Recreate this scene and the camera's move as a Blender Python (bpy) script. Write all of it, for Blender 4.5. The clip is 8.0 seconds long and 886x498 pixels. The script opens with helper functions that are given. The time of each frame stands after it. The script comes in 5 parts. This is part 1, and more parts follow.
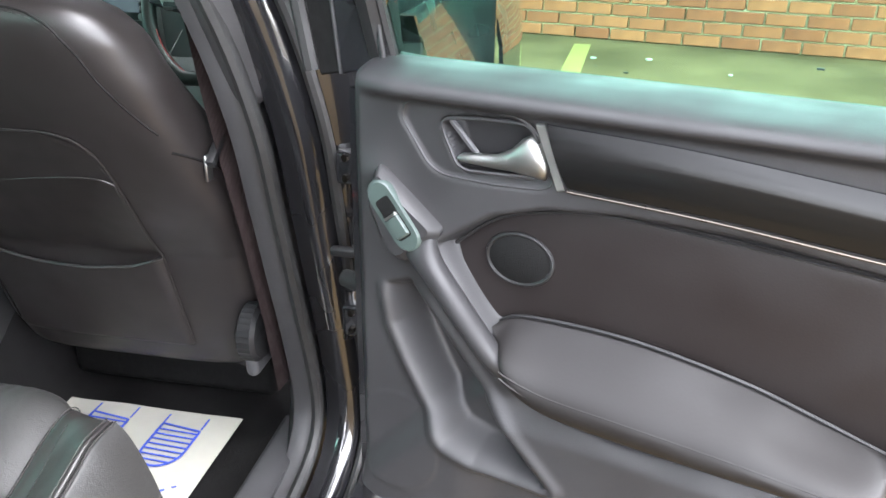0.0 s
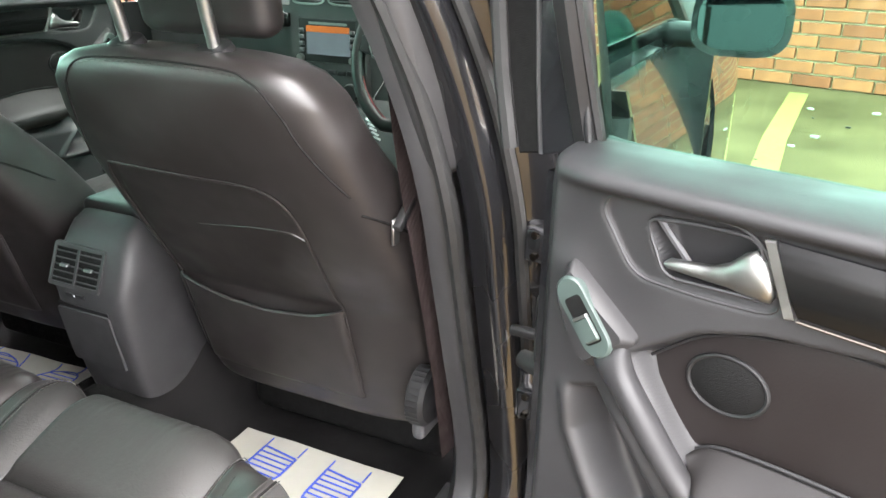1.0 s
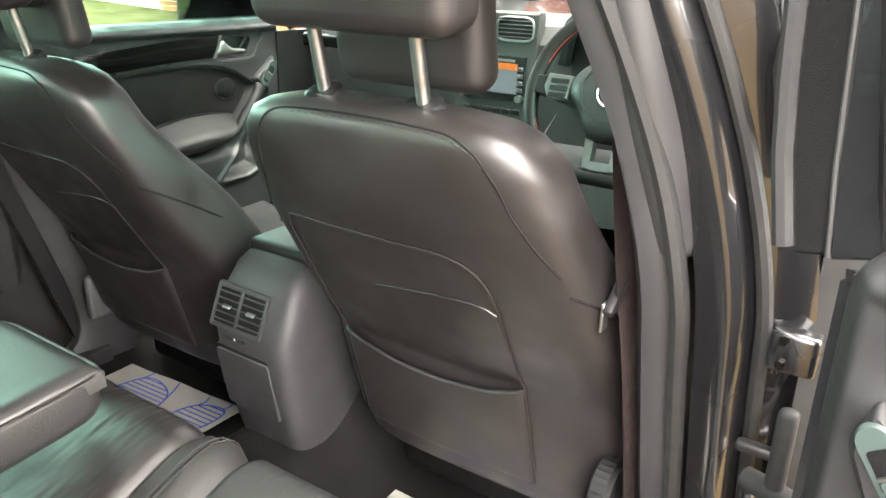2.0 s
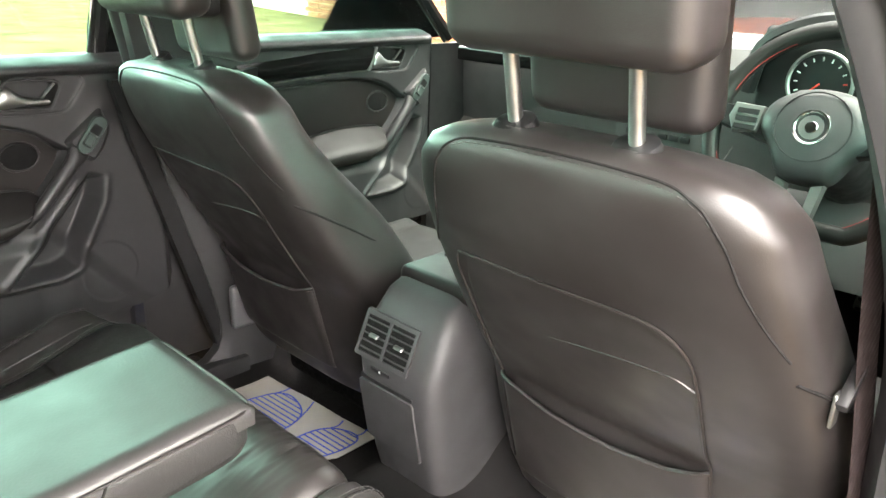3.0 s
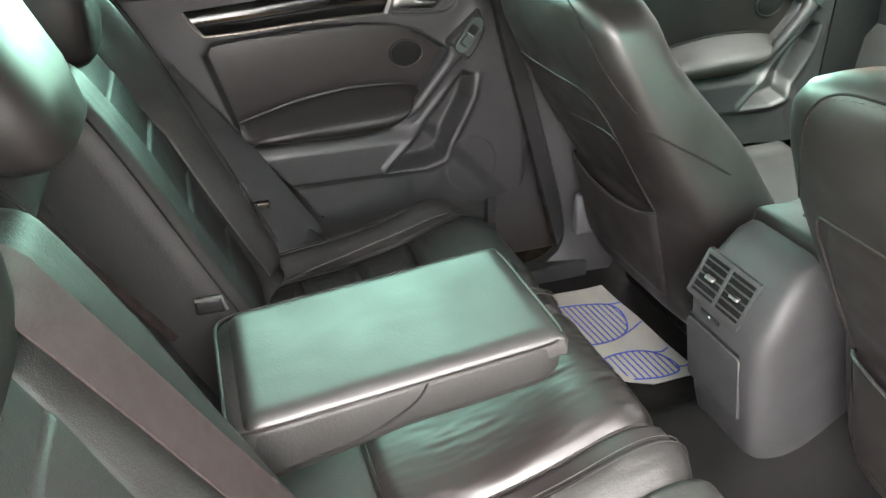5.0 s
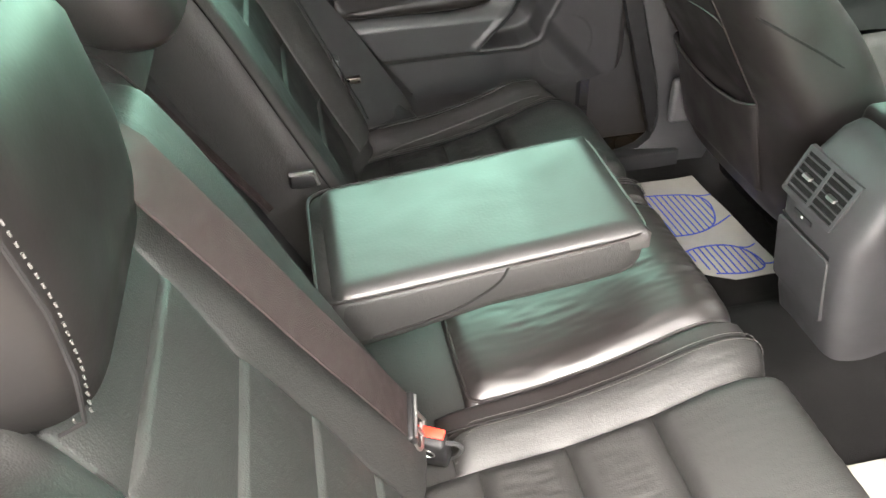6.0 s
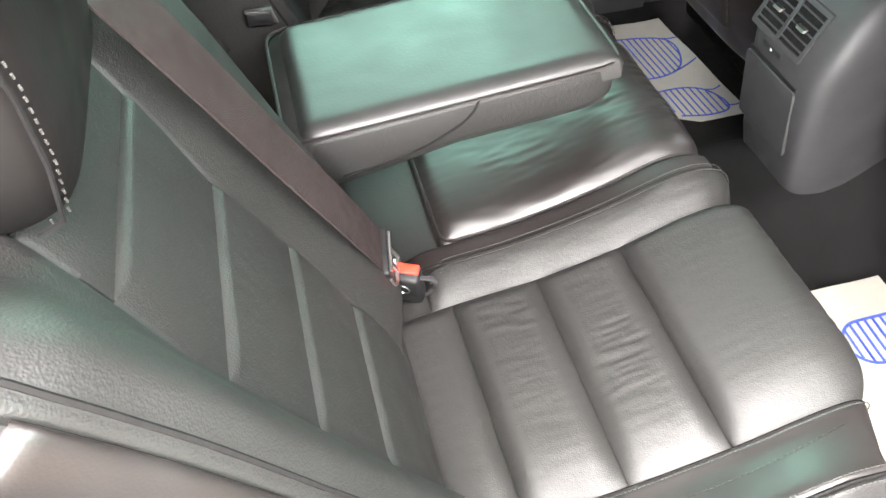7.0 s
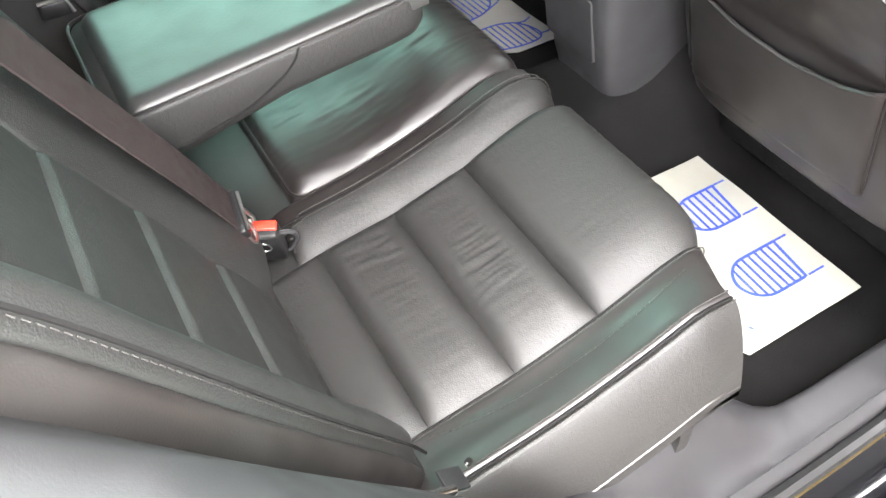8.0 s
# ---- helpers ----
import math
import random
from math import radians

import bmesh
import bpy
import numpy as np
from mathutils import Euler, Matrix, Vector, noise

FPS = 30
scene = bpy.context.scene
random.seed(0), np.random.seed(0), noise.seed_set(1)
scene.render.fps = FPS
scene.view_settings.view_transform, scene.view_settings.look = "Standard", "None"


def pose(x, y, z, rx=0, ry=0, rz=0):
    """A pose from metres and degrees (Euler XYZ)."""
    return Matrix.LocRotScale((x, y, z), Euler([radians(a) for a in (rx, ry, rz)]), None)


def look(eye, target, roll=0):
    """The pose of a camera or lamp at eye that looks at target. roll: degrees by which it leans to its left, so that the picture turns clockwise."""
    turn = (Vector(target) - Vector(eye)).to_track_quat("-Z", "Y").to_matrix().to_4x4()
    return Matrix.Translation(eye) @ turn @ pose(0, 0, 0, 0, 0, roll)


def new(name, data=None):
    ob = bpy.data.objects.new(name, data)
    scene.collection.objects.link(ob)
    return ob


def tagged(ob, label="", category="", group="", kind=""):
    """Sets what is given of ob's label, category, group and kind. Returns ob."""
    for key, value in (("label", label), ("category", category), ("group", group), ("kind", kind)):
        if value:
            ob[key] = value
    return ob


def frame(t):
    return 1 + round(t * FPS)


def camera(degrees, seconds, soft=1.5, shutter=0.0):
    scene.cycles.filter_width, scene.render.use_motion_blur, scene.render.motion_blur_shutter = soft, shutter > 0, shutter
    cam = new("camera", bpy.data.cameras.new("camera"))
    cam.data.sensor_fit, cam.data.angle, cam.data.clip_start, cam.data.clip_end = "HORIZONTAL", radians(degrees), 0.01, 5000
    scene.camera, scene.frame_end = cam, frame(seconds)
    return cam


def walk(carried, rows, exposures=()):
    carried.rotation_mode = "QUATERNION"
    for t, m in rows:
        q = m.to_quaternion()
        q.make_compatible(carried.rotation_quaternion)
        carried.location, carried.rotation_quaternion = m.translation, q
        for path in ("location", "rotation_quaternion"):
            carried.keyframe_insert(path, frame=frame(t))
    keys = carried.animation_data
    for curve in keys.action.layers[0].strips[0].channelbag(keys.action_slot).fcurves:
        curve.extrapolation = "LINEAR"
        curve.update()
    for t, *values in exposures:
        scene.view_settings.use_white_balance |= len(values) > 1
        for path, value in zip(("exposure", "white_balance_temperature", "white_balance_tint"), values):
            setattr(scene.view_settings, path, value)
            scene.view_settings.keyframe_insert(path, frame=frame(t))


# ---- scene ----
cam = camera(60.5, 8.0)
PATH = [
    (0, (1.062, -0.998, 1.204), (0.736, 0.801, 0.393), 0.9),
    (0.5, (1.044, -0.962, 1.221), (0.48, 0.791, 0.44), 0.8),
    (1, (1.03, -0.924, 1.234), (0.249, 0.761, 0.493), 0.9),
    (1.5, (0.968, -0.894, 1.247), (0.022, 0.72, 0.538), 1.3),
    (1.7, (0.93, -0.88, 1.254), (-0.058, 0.71, 0.549), 1.3),
    (2.8, (0.766, -0.837, 1.257), (-0.457, 0.589, 0.571), 2.3),
    (3, (0.753, -0.824, 1.258), (-0.534, 0.544, 0.572), 2.3),
    (3.5, (0.739, -0.803, 1.265), (-0.715, 0.367, 0.547), 1.8),
    (4, (0.733, -0.79, 1.272), (-0.853, 0.144, 0.489), 0.4),
    (4.5, (0.731, -0.78, 1.289), (-0.926, -0.075, 0.419), -0.9),
    (4.7, (0.731, -0.78, 1.294), (-0.942, -0.155, 0.393), -1.2),
    (5.8, (0.739, -0.781, 1.321), (-0.855, -0.473, 0.153), -2.6),
    (6, (0.738, -0.783, 1.32), (-0.812, -0.513, 0.084), -2.6),
    (6.5, (0.74, -0.79, 1.306), (-0.675, -0.562, -0.089), -2.5),
    (7, (0.753, -0.801, 1.288), (-0.546, -0.488, -0.2), -1.7),
    (7.5, (0.781, -0.809, 1.272), (-0.425, -0.352, -0.257), -2.1),
    (8, (0.818, -0.814, 1.261), (-0.338, -0.193, -0.247), -3.1),
]
BASE_STOPS = 4.4
walk(cam, [(t, look(eye, target, roll)) for t, eye, target, roll in PATH],
     [(t, BASE_STOPS + e, k, 10) for t, e, k in ((0.0, 0.27, 5950), (1.5, 0.87, 6650), (3.0, 1.34, 6850), (4.5, 1.33, 6500), (6.0, 1.54, 6800), (6.5, 1.49, 6650), (8.0, 1.13, 6350))])

# ---- world and sun: bright overcast day ----
world = bpy.data.worlds.new("sky")
world.use_nodes = True
scene.world = world
nt = world.node_tree
sky = nt.nodes.new("ShaderNodeTexSky")
sky.sky_type, sky.sun_disc = "NISHITA", False
sky.sun_elevation, sky.sun_rotation = radians(64), radians(95)
sky.air_density, sky.dust_density = 1.0, 1.2
soft_sky = nt.nodes.new("ShaderNodeHueSaturation")
soft_sky.inputs["Saturation"].default_value = 0.12
nt.links.new(sky.outputs[0], soft_sky.inputs["Color"])
warm = nt.nodes.new("ShaderNodeVectorMath")
warm.operation = "MULTIPLY"
warm.inputs[1].default_value = (1.055, 1.0, 0.965)
nt.links.new(soft_sky.outputs[0], warm.inputs[0])
nt.links.new(warm.outputs[0], nt.nodes["Background"].inputs[0])
nt.nodes["Background"].inputs[1].default_value = 0.15
sun = new("sun", bpy.data.lights.new("sun", "SUN"))
sun.data.energy, sun.data.angle, sun.data.color = 0.34, radians(60), (1.0, 0.95, 0.89)
sun.matrix_world = look((4.4, -0.4, 9.0), (0, 0, 0))


# ---- mesh helpers ----
def catmull(pts, n):
    """n points evenly along a smooth curve through pts."""
    p = np.array(pts, float)
    q = np.vstack([2 * p[0] - p[1], p, 2 * p[-1] - p[-2]])
    out = []
    for i in range(1, len(q) - 2):
        for t in np.linspace(0, 1, 16, endpoint=False):
            a, b, c, d = q[i - 1:i + 3]
            out.append(0.5 * (2 * b + (c - a) * t + (2 * a - 5 * b + 4 * c - d) * t * t + (3 * b - a - 3 * c + d) * t ** 3))
    out.append(q[-2])
    out = np.array(out)
    ln = np.concatenate([[0], np.cumsum(np.linalg.norm(np.diff(out, axis=0), axis=1))])
    s = np.linspace(0, ln[-1], n)
    return np.stack([np.interp(s, ln, out[:, k]) for k in range(out.shape[1])], 1)


def evenly(pts, n):
    """n points evenly along a polyline."""
    p = np.array(pts, float)
    ln = np.concatenate([[0], np.cumsum(np.linalg.norm(np.diff(p, axis=0), axis=1))])
    s = np.linspace(0, ln[-1], n)
    return np.stack([np.interp(s, ln, p[:, k]) for k in range(p.shape[1])], 1)


def empty(name, at, label="", category="", group="", kind="", parent=None):
    ob = new(name)
    ob.parent = parent
    ob.location = Vector(at) - (anchor_of(parent) if parent else Vector((0, 0, 0)))
    ob.empty_display_size = 0.05
    return tagged(ob, label, category, group, kind)


def anchor_of(ob):
    return Vector(ob.location) + (anchor_of(ob.parent) if ob.parent else Vector((0, 0, 0)))


def part(name, geo, material, parent=None, label="", sharp=40, kind=""):
    """A mesh object of its own from (verts, faces) in world places, under parent."""
    verts, faces = geo
    while parent and parent.parent and parent.parent.parent:
        parent = parent.parent
    o = anchor_of(parent) if parent else Vector((0, 0, 0))
    me = bpy.data.meshes.new(name)
    me.from_pydata([(v[0] - o[0], v[1] - o[1], v[2] - o[2]) for v in verts], [], faces)
    bm = bmesh.new()
    bm.from_mesh(me)
    bmesh.ops.recalc_face_normals(bm, faces=bm.faces)
    bm.to_mesh(me)
    bm.free()
    me.shade_smooth()
    me.set_sharp_from_angle(angle=radians(sharp))
    me.materials.append(material)
    ob = new(name, me)
    ob.parent = parent
    return tagged(ob, label, "", "", kind)


def thing(name, geo, material, label, category, group="", kind="", sharp=40):
    ob = part(name, geo, material, None, label, sharp)
    return tagged(ob, label, category, group, kind)


def join(*geos):
    vs, fs = [], []
    for v, f in geos:
        k = len(vs)
        vs += [tuple(x) for x in v]
        fs += [tuple(i + k for i in g) for g in f]
    return vs, fs


def sheet(P, drop):
    """A skin over a grid of places P[i][j], with a rim that goes down by the vector drop and a back."""
    P = np.asarray(P, float)
    n, m, _ = P.shape
    v = [tuple(x) for x in P.reshape(-1, 3)]
    v += [tuple(x) for x in (P + np.asarray(drop, float)).reshape(-1, 3)]
    k = n * m
    f = [(i * m + j, (i + 1) * m + j, (i + 1) * m + j + 1, i * m + j + 1) for i in range(n - 1) for j in range(m - 1)]
    f += [tuple(k + a for a in reversed(q)) for q in list(f)]
    rim = [(i, 0) for i in range(n)] + [(n - 1, j) for j in range(1, m)] + [(i, m - 1) for i in range(n - 2, -1, -1)] + [(0, j) for j in range(m - 2, 0, -1)]
    r = [i * m + j for i, j in rim]
    f += [(r[a - 1], r[a], k + r[a], k + r[a - 1]) for a in range(len(r))]
    return v, f


def loft(rings, cap=True):
    n = len(rings[0])
    v = [tuple(p) for r in rings for p in r]
    f = [(i * n + j, i * n + (j + 1) % n, (i + 1) * n + (j + 1) % n, (i + 1) * n + j) for i in range(len(rings) - 1) for j in range(n)]
    if cap:
        f += [tuple(range(n))[::-1], tuple(range((len(rings) - 1) * n, len(rings) * n))]
    return v, f


def tube(path, r, n=8, closed=False):
    p = np.asarray(path, float)
    rings = []
    side = None
    for i in range(len(p)):
        a, b = (p[i - 1], p[(i + 1) % len(p)]) if closed else (p[max(i - 1, 0)], p[min(i + 1, len(p) - 1)])
        d = (b - a) / (np.linalg.norm(b - a) + 1e-9)
        if side is None:
            side = np.cross(d, (0.3, 0.2, 0.93))
        side = side - d * (side @ d)
        side = side / np.linalg.norm(side)
        up = np.cross(d, side)
        rr = r[i] if hasattr(r, "__len__") else r
        rings.append([p[i] + rr * (math.cos(t) * side + math.sin(t) * up) for t in np.linspace(0, 2 * math.pi, n, endpoint=False)])
    if closed:
        rings.append(rings[0])
    return loft(rings, not closed)


def rbox(c, size, r=0.01, seg=3, m=None, power=None):
    """A box with rounded edges about c; m turns it."""
    bm = bmesh.new()
    bmesh.ops.create_cube(bm, size=1)
    bmesh.ops.scale(bm, vec=size, verts=bm.verts)
    bmesh.ops.bevel(bm, geom=bm.edges[:], offset=min(r, min(size) * 0.49), segments=seg, profile=0.5, affect="EDGES")
    t = Matrix.Translation(c) @ (m or Matrix())
    bm.transform(t)
    bm.verts.index_update()
    geo = [tuple(v.co) for v in bm.verts], [tuple(v.index for v in f.verts) for f in bm.faces]
    bm.free()
    return geo


def slab(outline, d0, d1, put, bevel=0.0):
    """A plate with a 2D outline, from depth d0 to d1; put(a, b, d) gives the place."""
    o = np.array(outline, float)
    if bevel:
        c = o.mean(0)
        q = o - c
        ln = np.linalg.norm(q, axis=1, keepdims=True)
        inner = c + q * (1 - bevel / ln)
        rings = [[put(a, b, d0) for a, b in o], [put(a, b, d1 - (d1 - d0) * min(1, bevel / abs(d1 - d0))) for a, b in o], [put(a, b, d1) for a, b in inner]]
    else:
        rings = [[put(a, b, d0) for a, b in o], [put(a, b, d1) for a, b in o]]
    return loft(rings)


def puff(xs, ys, r):
    """How far a stuffed panel has risen at each place of a grid: 0 on its rim, 1 inside; r is the rim's width."""
    e = np.minimum(np.minimum(xs - xs.min(), xs.max() - xs), np.minimum(ys - ys.min(), ys.max() - ys))
    return 1 - (1 - np.clip(e / r, 0, 1)) ** 2.2


def inside(poly, u, v):
    """Signed distance to a polygon, positive inside."""
    p = np.array(poly, float)
    d = np.full(u.shape, 1e9)
    hit = np.zeros(u.shape, bool)
    for (x0, y0), (x1, y1) in zip(p, np.roll(p, -1, 0)):
        dx, dy = x1 - x0, y1 - y0
        t = np.clip(((u - x0) * dx + (v - y0) * dy) / (dx * dx + dy * dy + 1e-12), 0, 1)
        d = np.minimum(d, np.hypot(u - x0 - t * dx, v - y0 - t * dy))
        cross = ((y0 > v) != (y1 > v)) & (u < (x1 - x0) * (v - y0) / (y1 - y0 + 1e-12) + x0)
        hit ^= cross
    return np.where(hit, d, -d)


def rounded(poly, r, n=5):
    """A polygon with its corners rounded off."""
    p = [np.array(q, float) for q in poly]
    out = []
    for a, b, c in zip([p[-1]] + p[:-1], p, p[1:] + p[:1]):
        u, v = a - b, c - b
        k = min(r, np.linalg.norm(u) * 0.45, np.linalg.norm(v) * 0.45)
        s, e = b + u / np.linalg.norm(u) * k, b + v / np.linalg.norm(v) * k
        out += [tuple(s * (1 - t) ** 2 + 2 * b * t * (1 - t) + e * t * t) for t in np.linspace(0, 1, n)]
    return out


def ease(x):
    x = np.clip(x, 0, 1)
    return x * x * (3 - 2 * x)


# ---- materials ----
def material(name, colour, rough=0.5, metal=0.0, grain=0.0, scale=400.0, depth=0.0004, vary=0.09, patch=9.0, coat=0.0, spec=0.5, kind="noise", wear=0.12, pebble=0.0):
    m = bpy.data.materials.new(name)
    m.use_nodes = True
    t = m.node_tree
    b = t.nodes["Principled BSDF"]
    b.inputs["Metallic"].default_value = metal
    b.inputs["Specular IOR Level"].default_value = spec
    b.inputs["Coat Weight"].default_value = coat
    b.inputs["Coat Roughness"].default_value = 0.04
    co = t.nodes.new("ShaderNodeTexCoord")
    big = t.nodes.new("ShaderNodeTexNoise")
    big.inputs["Scale"].default_value, big.inputs["Detail"].default_value = patch, 5
    t.links.new(co.outputs["Object"], big.inputs["Vector"])
    ramp = t.nodes.new("ShaderNodeMapRange")
    ramp.inputs["To Min"].default_value, ramp.inputs["To Max"].default_value = 1 - vary, 1 + vary
    ramp.inputs["From Min"].default_value, ramp.inputs["From Max"].default_value = 0.25, 0.75
    t.links.new(big.outputs["Fac"], ramp.inputs["Value"])
    mul = t.nodes.new("ShaderNodeVectorMath")
    mul.operation = "SCALE"
    mul.inputs[0].default_value = colour
    t.links.new(ramp.outputs[0], mul.inputs["Scale"])
    t.links.new(mul.outputs[0], b.inputs["Base Color"])
    rr = t.nodes.new("ShaderNodeMapRange")
    rr.inputs["To Min"].default_value, rr.inputs["To Max"].default_value = max(0.02, rough - wear), min(1, rough + wear)
    rr.inputs["From Min"].default_value, rr.inputs["From Max"].default_value = 0.3, 0.7
    mid = t.nodes.new("ShaderNodeTexNoise")
    mid.inputs["Scale"].default_value, mid.inputs["Detail"].default_value = patch * 2.6, 2
    t.links.new(co.outputs["Object"], mid.inputs["Vector"])
    t.links.new(mid.outputs["Fac"], rr.inputs["Value"])
    t.links.new(rr.outputs[0], b.inputs["Roughness"])
    if grain:
        if kind == "leather":
            fine = t.nodes.new("ShaderNodeTexVoronoi")
            fine.feature = "SMOOTH_F1"
            fine.inputs["Scale"].default_value = scale
            out = fine.outputs["Distance"]
        elif kind == "weave":
            fine = t.nodes.new("ShaderNodeTexWave")
            fine.inputs["Scale"].default_value = scale
            fine.inputs["Distortion"].default_value = 1.0
            out = fine.outputs["Fac"]
        else:
            fine = t.nodes.new("ShaderNodeTexNoise")
            fine.inputs["Scale"].default_value, fine.inputs["Detail"].default_value = scale, 3
            out = fine.outputs["Fac"]
        t.links.new(co.outputs["Object"], fine.inputs["Vector"])
        bump = t.nodes.new("ShaderNodeBump")
        bump.inputs["Strength"].default_value, bump.inputs["Distance"].default_value = grain, depth
        t.links.new(out, bump.inputs["Height"])
        t.links.new(bump.outputs[0], b.inputs["Normal"])
        if kind == "leather":
            soft = t.nodes.new("ShaderNodeBump")
            soft.inputs["Strength"].default_value, soft.inputs["Distance"].default_value = 0.04, 0.003
            t.links.new(mid.outputs["Fac"], soft.inputs["Height"])
            t.links.new(soft.outputs[0], bump.inputs["Normal"])
            if pebble:
                stretch = t.nodes.new("ShaderNodeTexNoise")
                stretch.inputs["Scale"].default_value, stretch.inputs["Detail"].default_value = 210, 4
                t.links.new(co.outputs["Object"], stretch.inputs["Vector"])
                worn = t.nodes.new("ShaderNodeBump")
                worn.inputs["Strength"].default_value, worn.inputs["Distance"].default_value = pebble, 0.0008
                t.links.new(stretch.outputs["Fac"], worn.inputs["Height"])
                t.links.new(soft.outputs[0], worn.inputs["Normal"])
                t.links.new(worn.outputs[0], bump.inputs["Normal"])
    return m


def tinted_glass(name, tint, gloss=0.02):
    m = bpy.data.materials.new(name)
    m.use_nodes = True
    t = m.node_tree
    t.nodes.remove(t.nodes["Principled BSDF"])
    clear, shine, mix, fr = t.nodes.new("ShaderNodeBsdfTransparent"), t.nodes.new("ShaderNodeBsdfGlossy"), t.nodes.new("ShaderNodeMixShader"), t.nodes.new("ShaderNodeFresnel")
    clear.inputs[0].default_value = (*tint, 1)
    shine.inputs["Roughness"].default_value = gloss
    fr.inputs["IOR"].default_value = 1.5
    t.links.new(fr.outputs[0], mix.inputs[0])
    t.links.new(clear.outputs[0], mix.inputs[1])
    t.links.new(shine.outputs[0], mix.inputs[2])
    t.links.new(mix.outputs[0], t.nodes["Material Output"].inputs[0])
    return m


LEATHER = material("black_leather", (0.0135, 0.0114, 0.0110), 0.43, spec=0.56, grain=0.2, scale=800, depth=0.0004, kind="leather", patch=5)
LEATHER_DOOR = material("door_leather", (0.0085, 0.0076, 0.0074), 0.46, spec=0.24, grain=0.12, scale=330, depth=0.0004, kind="leather", patch=5)
LEATHER_WORN = material("worn_black_leather", (0.0170, 0.0166, 0.0160), 0.54, spec=0.37, grain=0.45, scale=800, depth=0.0006, kind="leather", patch=8, wear=0.05, pebble=0.45)
ARM_LEATHER = material("armrest_leather", (0.018, 0.0172, 0.0165), 0.46, spec=0.66, grain=0.2, scale=300, depth=0.0005, kind="leather", patch=6, wear=0.05)
SEAM = material("seam_thread", (0.007, 0.0065, 0.0065), 0.8, spec=0.15, patch=60)
STITCH = material("grey_thread", (0.034, 0.032, 0.030), 0.7, patch=80)
PLASTIC = material("charcoal_plastic", (0.0255, 0.0250, 0.0260), 0.52, spec=0.38, grain=0.3, scale=700, depth=0.0004, patch=6)
DOOR_PLASTIC = material("door_panel_plastic", (0.0185, 0.0182, 0.0192), 0.50, spec=0.34, grain=0.3, scale=700, depth=0.0004, patch=6)
PLASTIC_GREY = material("grey_plastic", (0.055, 0.055, 0.058), 0.5, grain=0.3, scale=700, depth=0.0004, patch=6)
PLASTIC_BLACK = material("black_plastic", (0.010, 0.010, 0.0105), 0.45, spec=0.3, grain=0.2, scale=600, depth=0.0003, patch=12)
INSERT = material("door_insert_vinyl", (0.0092, 0.0074, 0.0073), 0.46, spec=0.24, grain=0.2, scale=500, depth=0.0004, kind="leather", patch=5)
PAINT = material("black_car_paint", (0.008, 0.008, 0.009), 0.25, coat=1.0, vary=0.05, patch=3, wear=0.05)
GLOSS = material("gloss_black_strip", (0.0045, 0.0045, 0.0045), 0.11, spec=0.24, grain=0.25, scale=900, depth=0.00006, kind="weave", coat=0.0, wear=0.03)
SILVER = material("satin_silver", (0.29, 0.29, 0.28), 0.42, metal=1.0, patch=30, vary=0.05, wear=0.06)
# grey paint with the teal of the reflected sky put into its colour
SATIN = material("satin_grey_sky_tint", (0.036, 0.050, 0.046), 0.34, patch=30, vary=0.05, wear=0.05)
CHROME = material("chrome", (0.62, 0.62, 0.61), 0.2, metal=1.0, patch=40, vary=0.04, wear=0.04)
DARK_CHROME = material("dark_chrome", (0.075, 0.067, 0.057), 0.3, metal=1.0, patch=40, vary=0.05, wear=0.05)
RUBBER = material("rubber_seal", (0.014, 0.014, 0.014), 0.6, spec=0.3, grain=0.3, scale=250, depth=0.0004, patch=15)
CARPET = material("black_carpet", (0.0095, 0.009, 0.009), 0.95, grain=1.0, scale=900, depth=0.0025, patch=5, vary=0.75, spec=0.1)
PAPER = material("printed_paper", (0.30, 0.29, 0.25), 0.8, patch=14, vary=0.05)
BLUE_INK = material("blue_ink", (0.03, 0.06, 0.36), 0.8, patch=50)
WEBBING = material("belt_webbing", (0.024, 0.0172, 0.0168), 0.62, spec=0.2, grain=0.5, scale=300, depth=0.0006, kind="weave", patch=20)
RED_THREAD = material("red_thread", (0.22, 0.012, 0.012), 0.6, patch=60)
DASH = material("dash_plastic", (0.040, 0.040, 0.040), 0.5, grain=0.3, scale=500, depth=0.0004, patch=6)
RED = material("red_button", (0.75, 0.03, 0.015), 0.4, patch=40)
WHITE_MARK = material("white_mark", (0.7, 0.7, 0.7), 0.5, patch=60)
MESH_DARK = material("speaker_mesh", (0.006, 0.006, 0.006), 0.7, spec=0.08, grain=1.0, scale=900, depth=0.0008, patch=40)
SCREEN = material("display_glass", (0.05, 0.06, 0.065), 0.12, patch=20)
SCREEN.node_tree.nodes["Principled BSDF"].inputs["Emission Color"].default_value = (0.75, 0.9, 1.0, 1)
SCREEN.node_tree.nodes["Principled BSDF"].inputs["Emission Strength"].default_value = 0.004
AMBER = material("amber_display", (0.3, 0.08, 0.02), 0.2, patch=20)
AMBER.node_tree.nodes["Principled BSDF"].inputs["Emission Color"].default_value = (1.0, 0.30, 0.08, 1)
AMBER.node_tree.nodes["Principled BSDF"].inputs["Emission Strength"].default_value = 0.006
HEADLINER = material("headliner_cloth", (0.030, 0.029, 0.029), 0.95, grain=0.4, scale=600, depth=0.0005, patch=6)
GLASS = tinted_glass("green_tinted_glass", (0.63, 0.885, 0.80))
WIND_GLASS = tinted_glass("windscreen_glass", (0.92, 0.97, 0.94))
CONCRETE = material("concrete_yard", (0.074, 0.053, 0.027), 0.95, grain=0.6, scale=60, depth=0.006, patch=1.4, vary=0.42, spec=0.0)
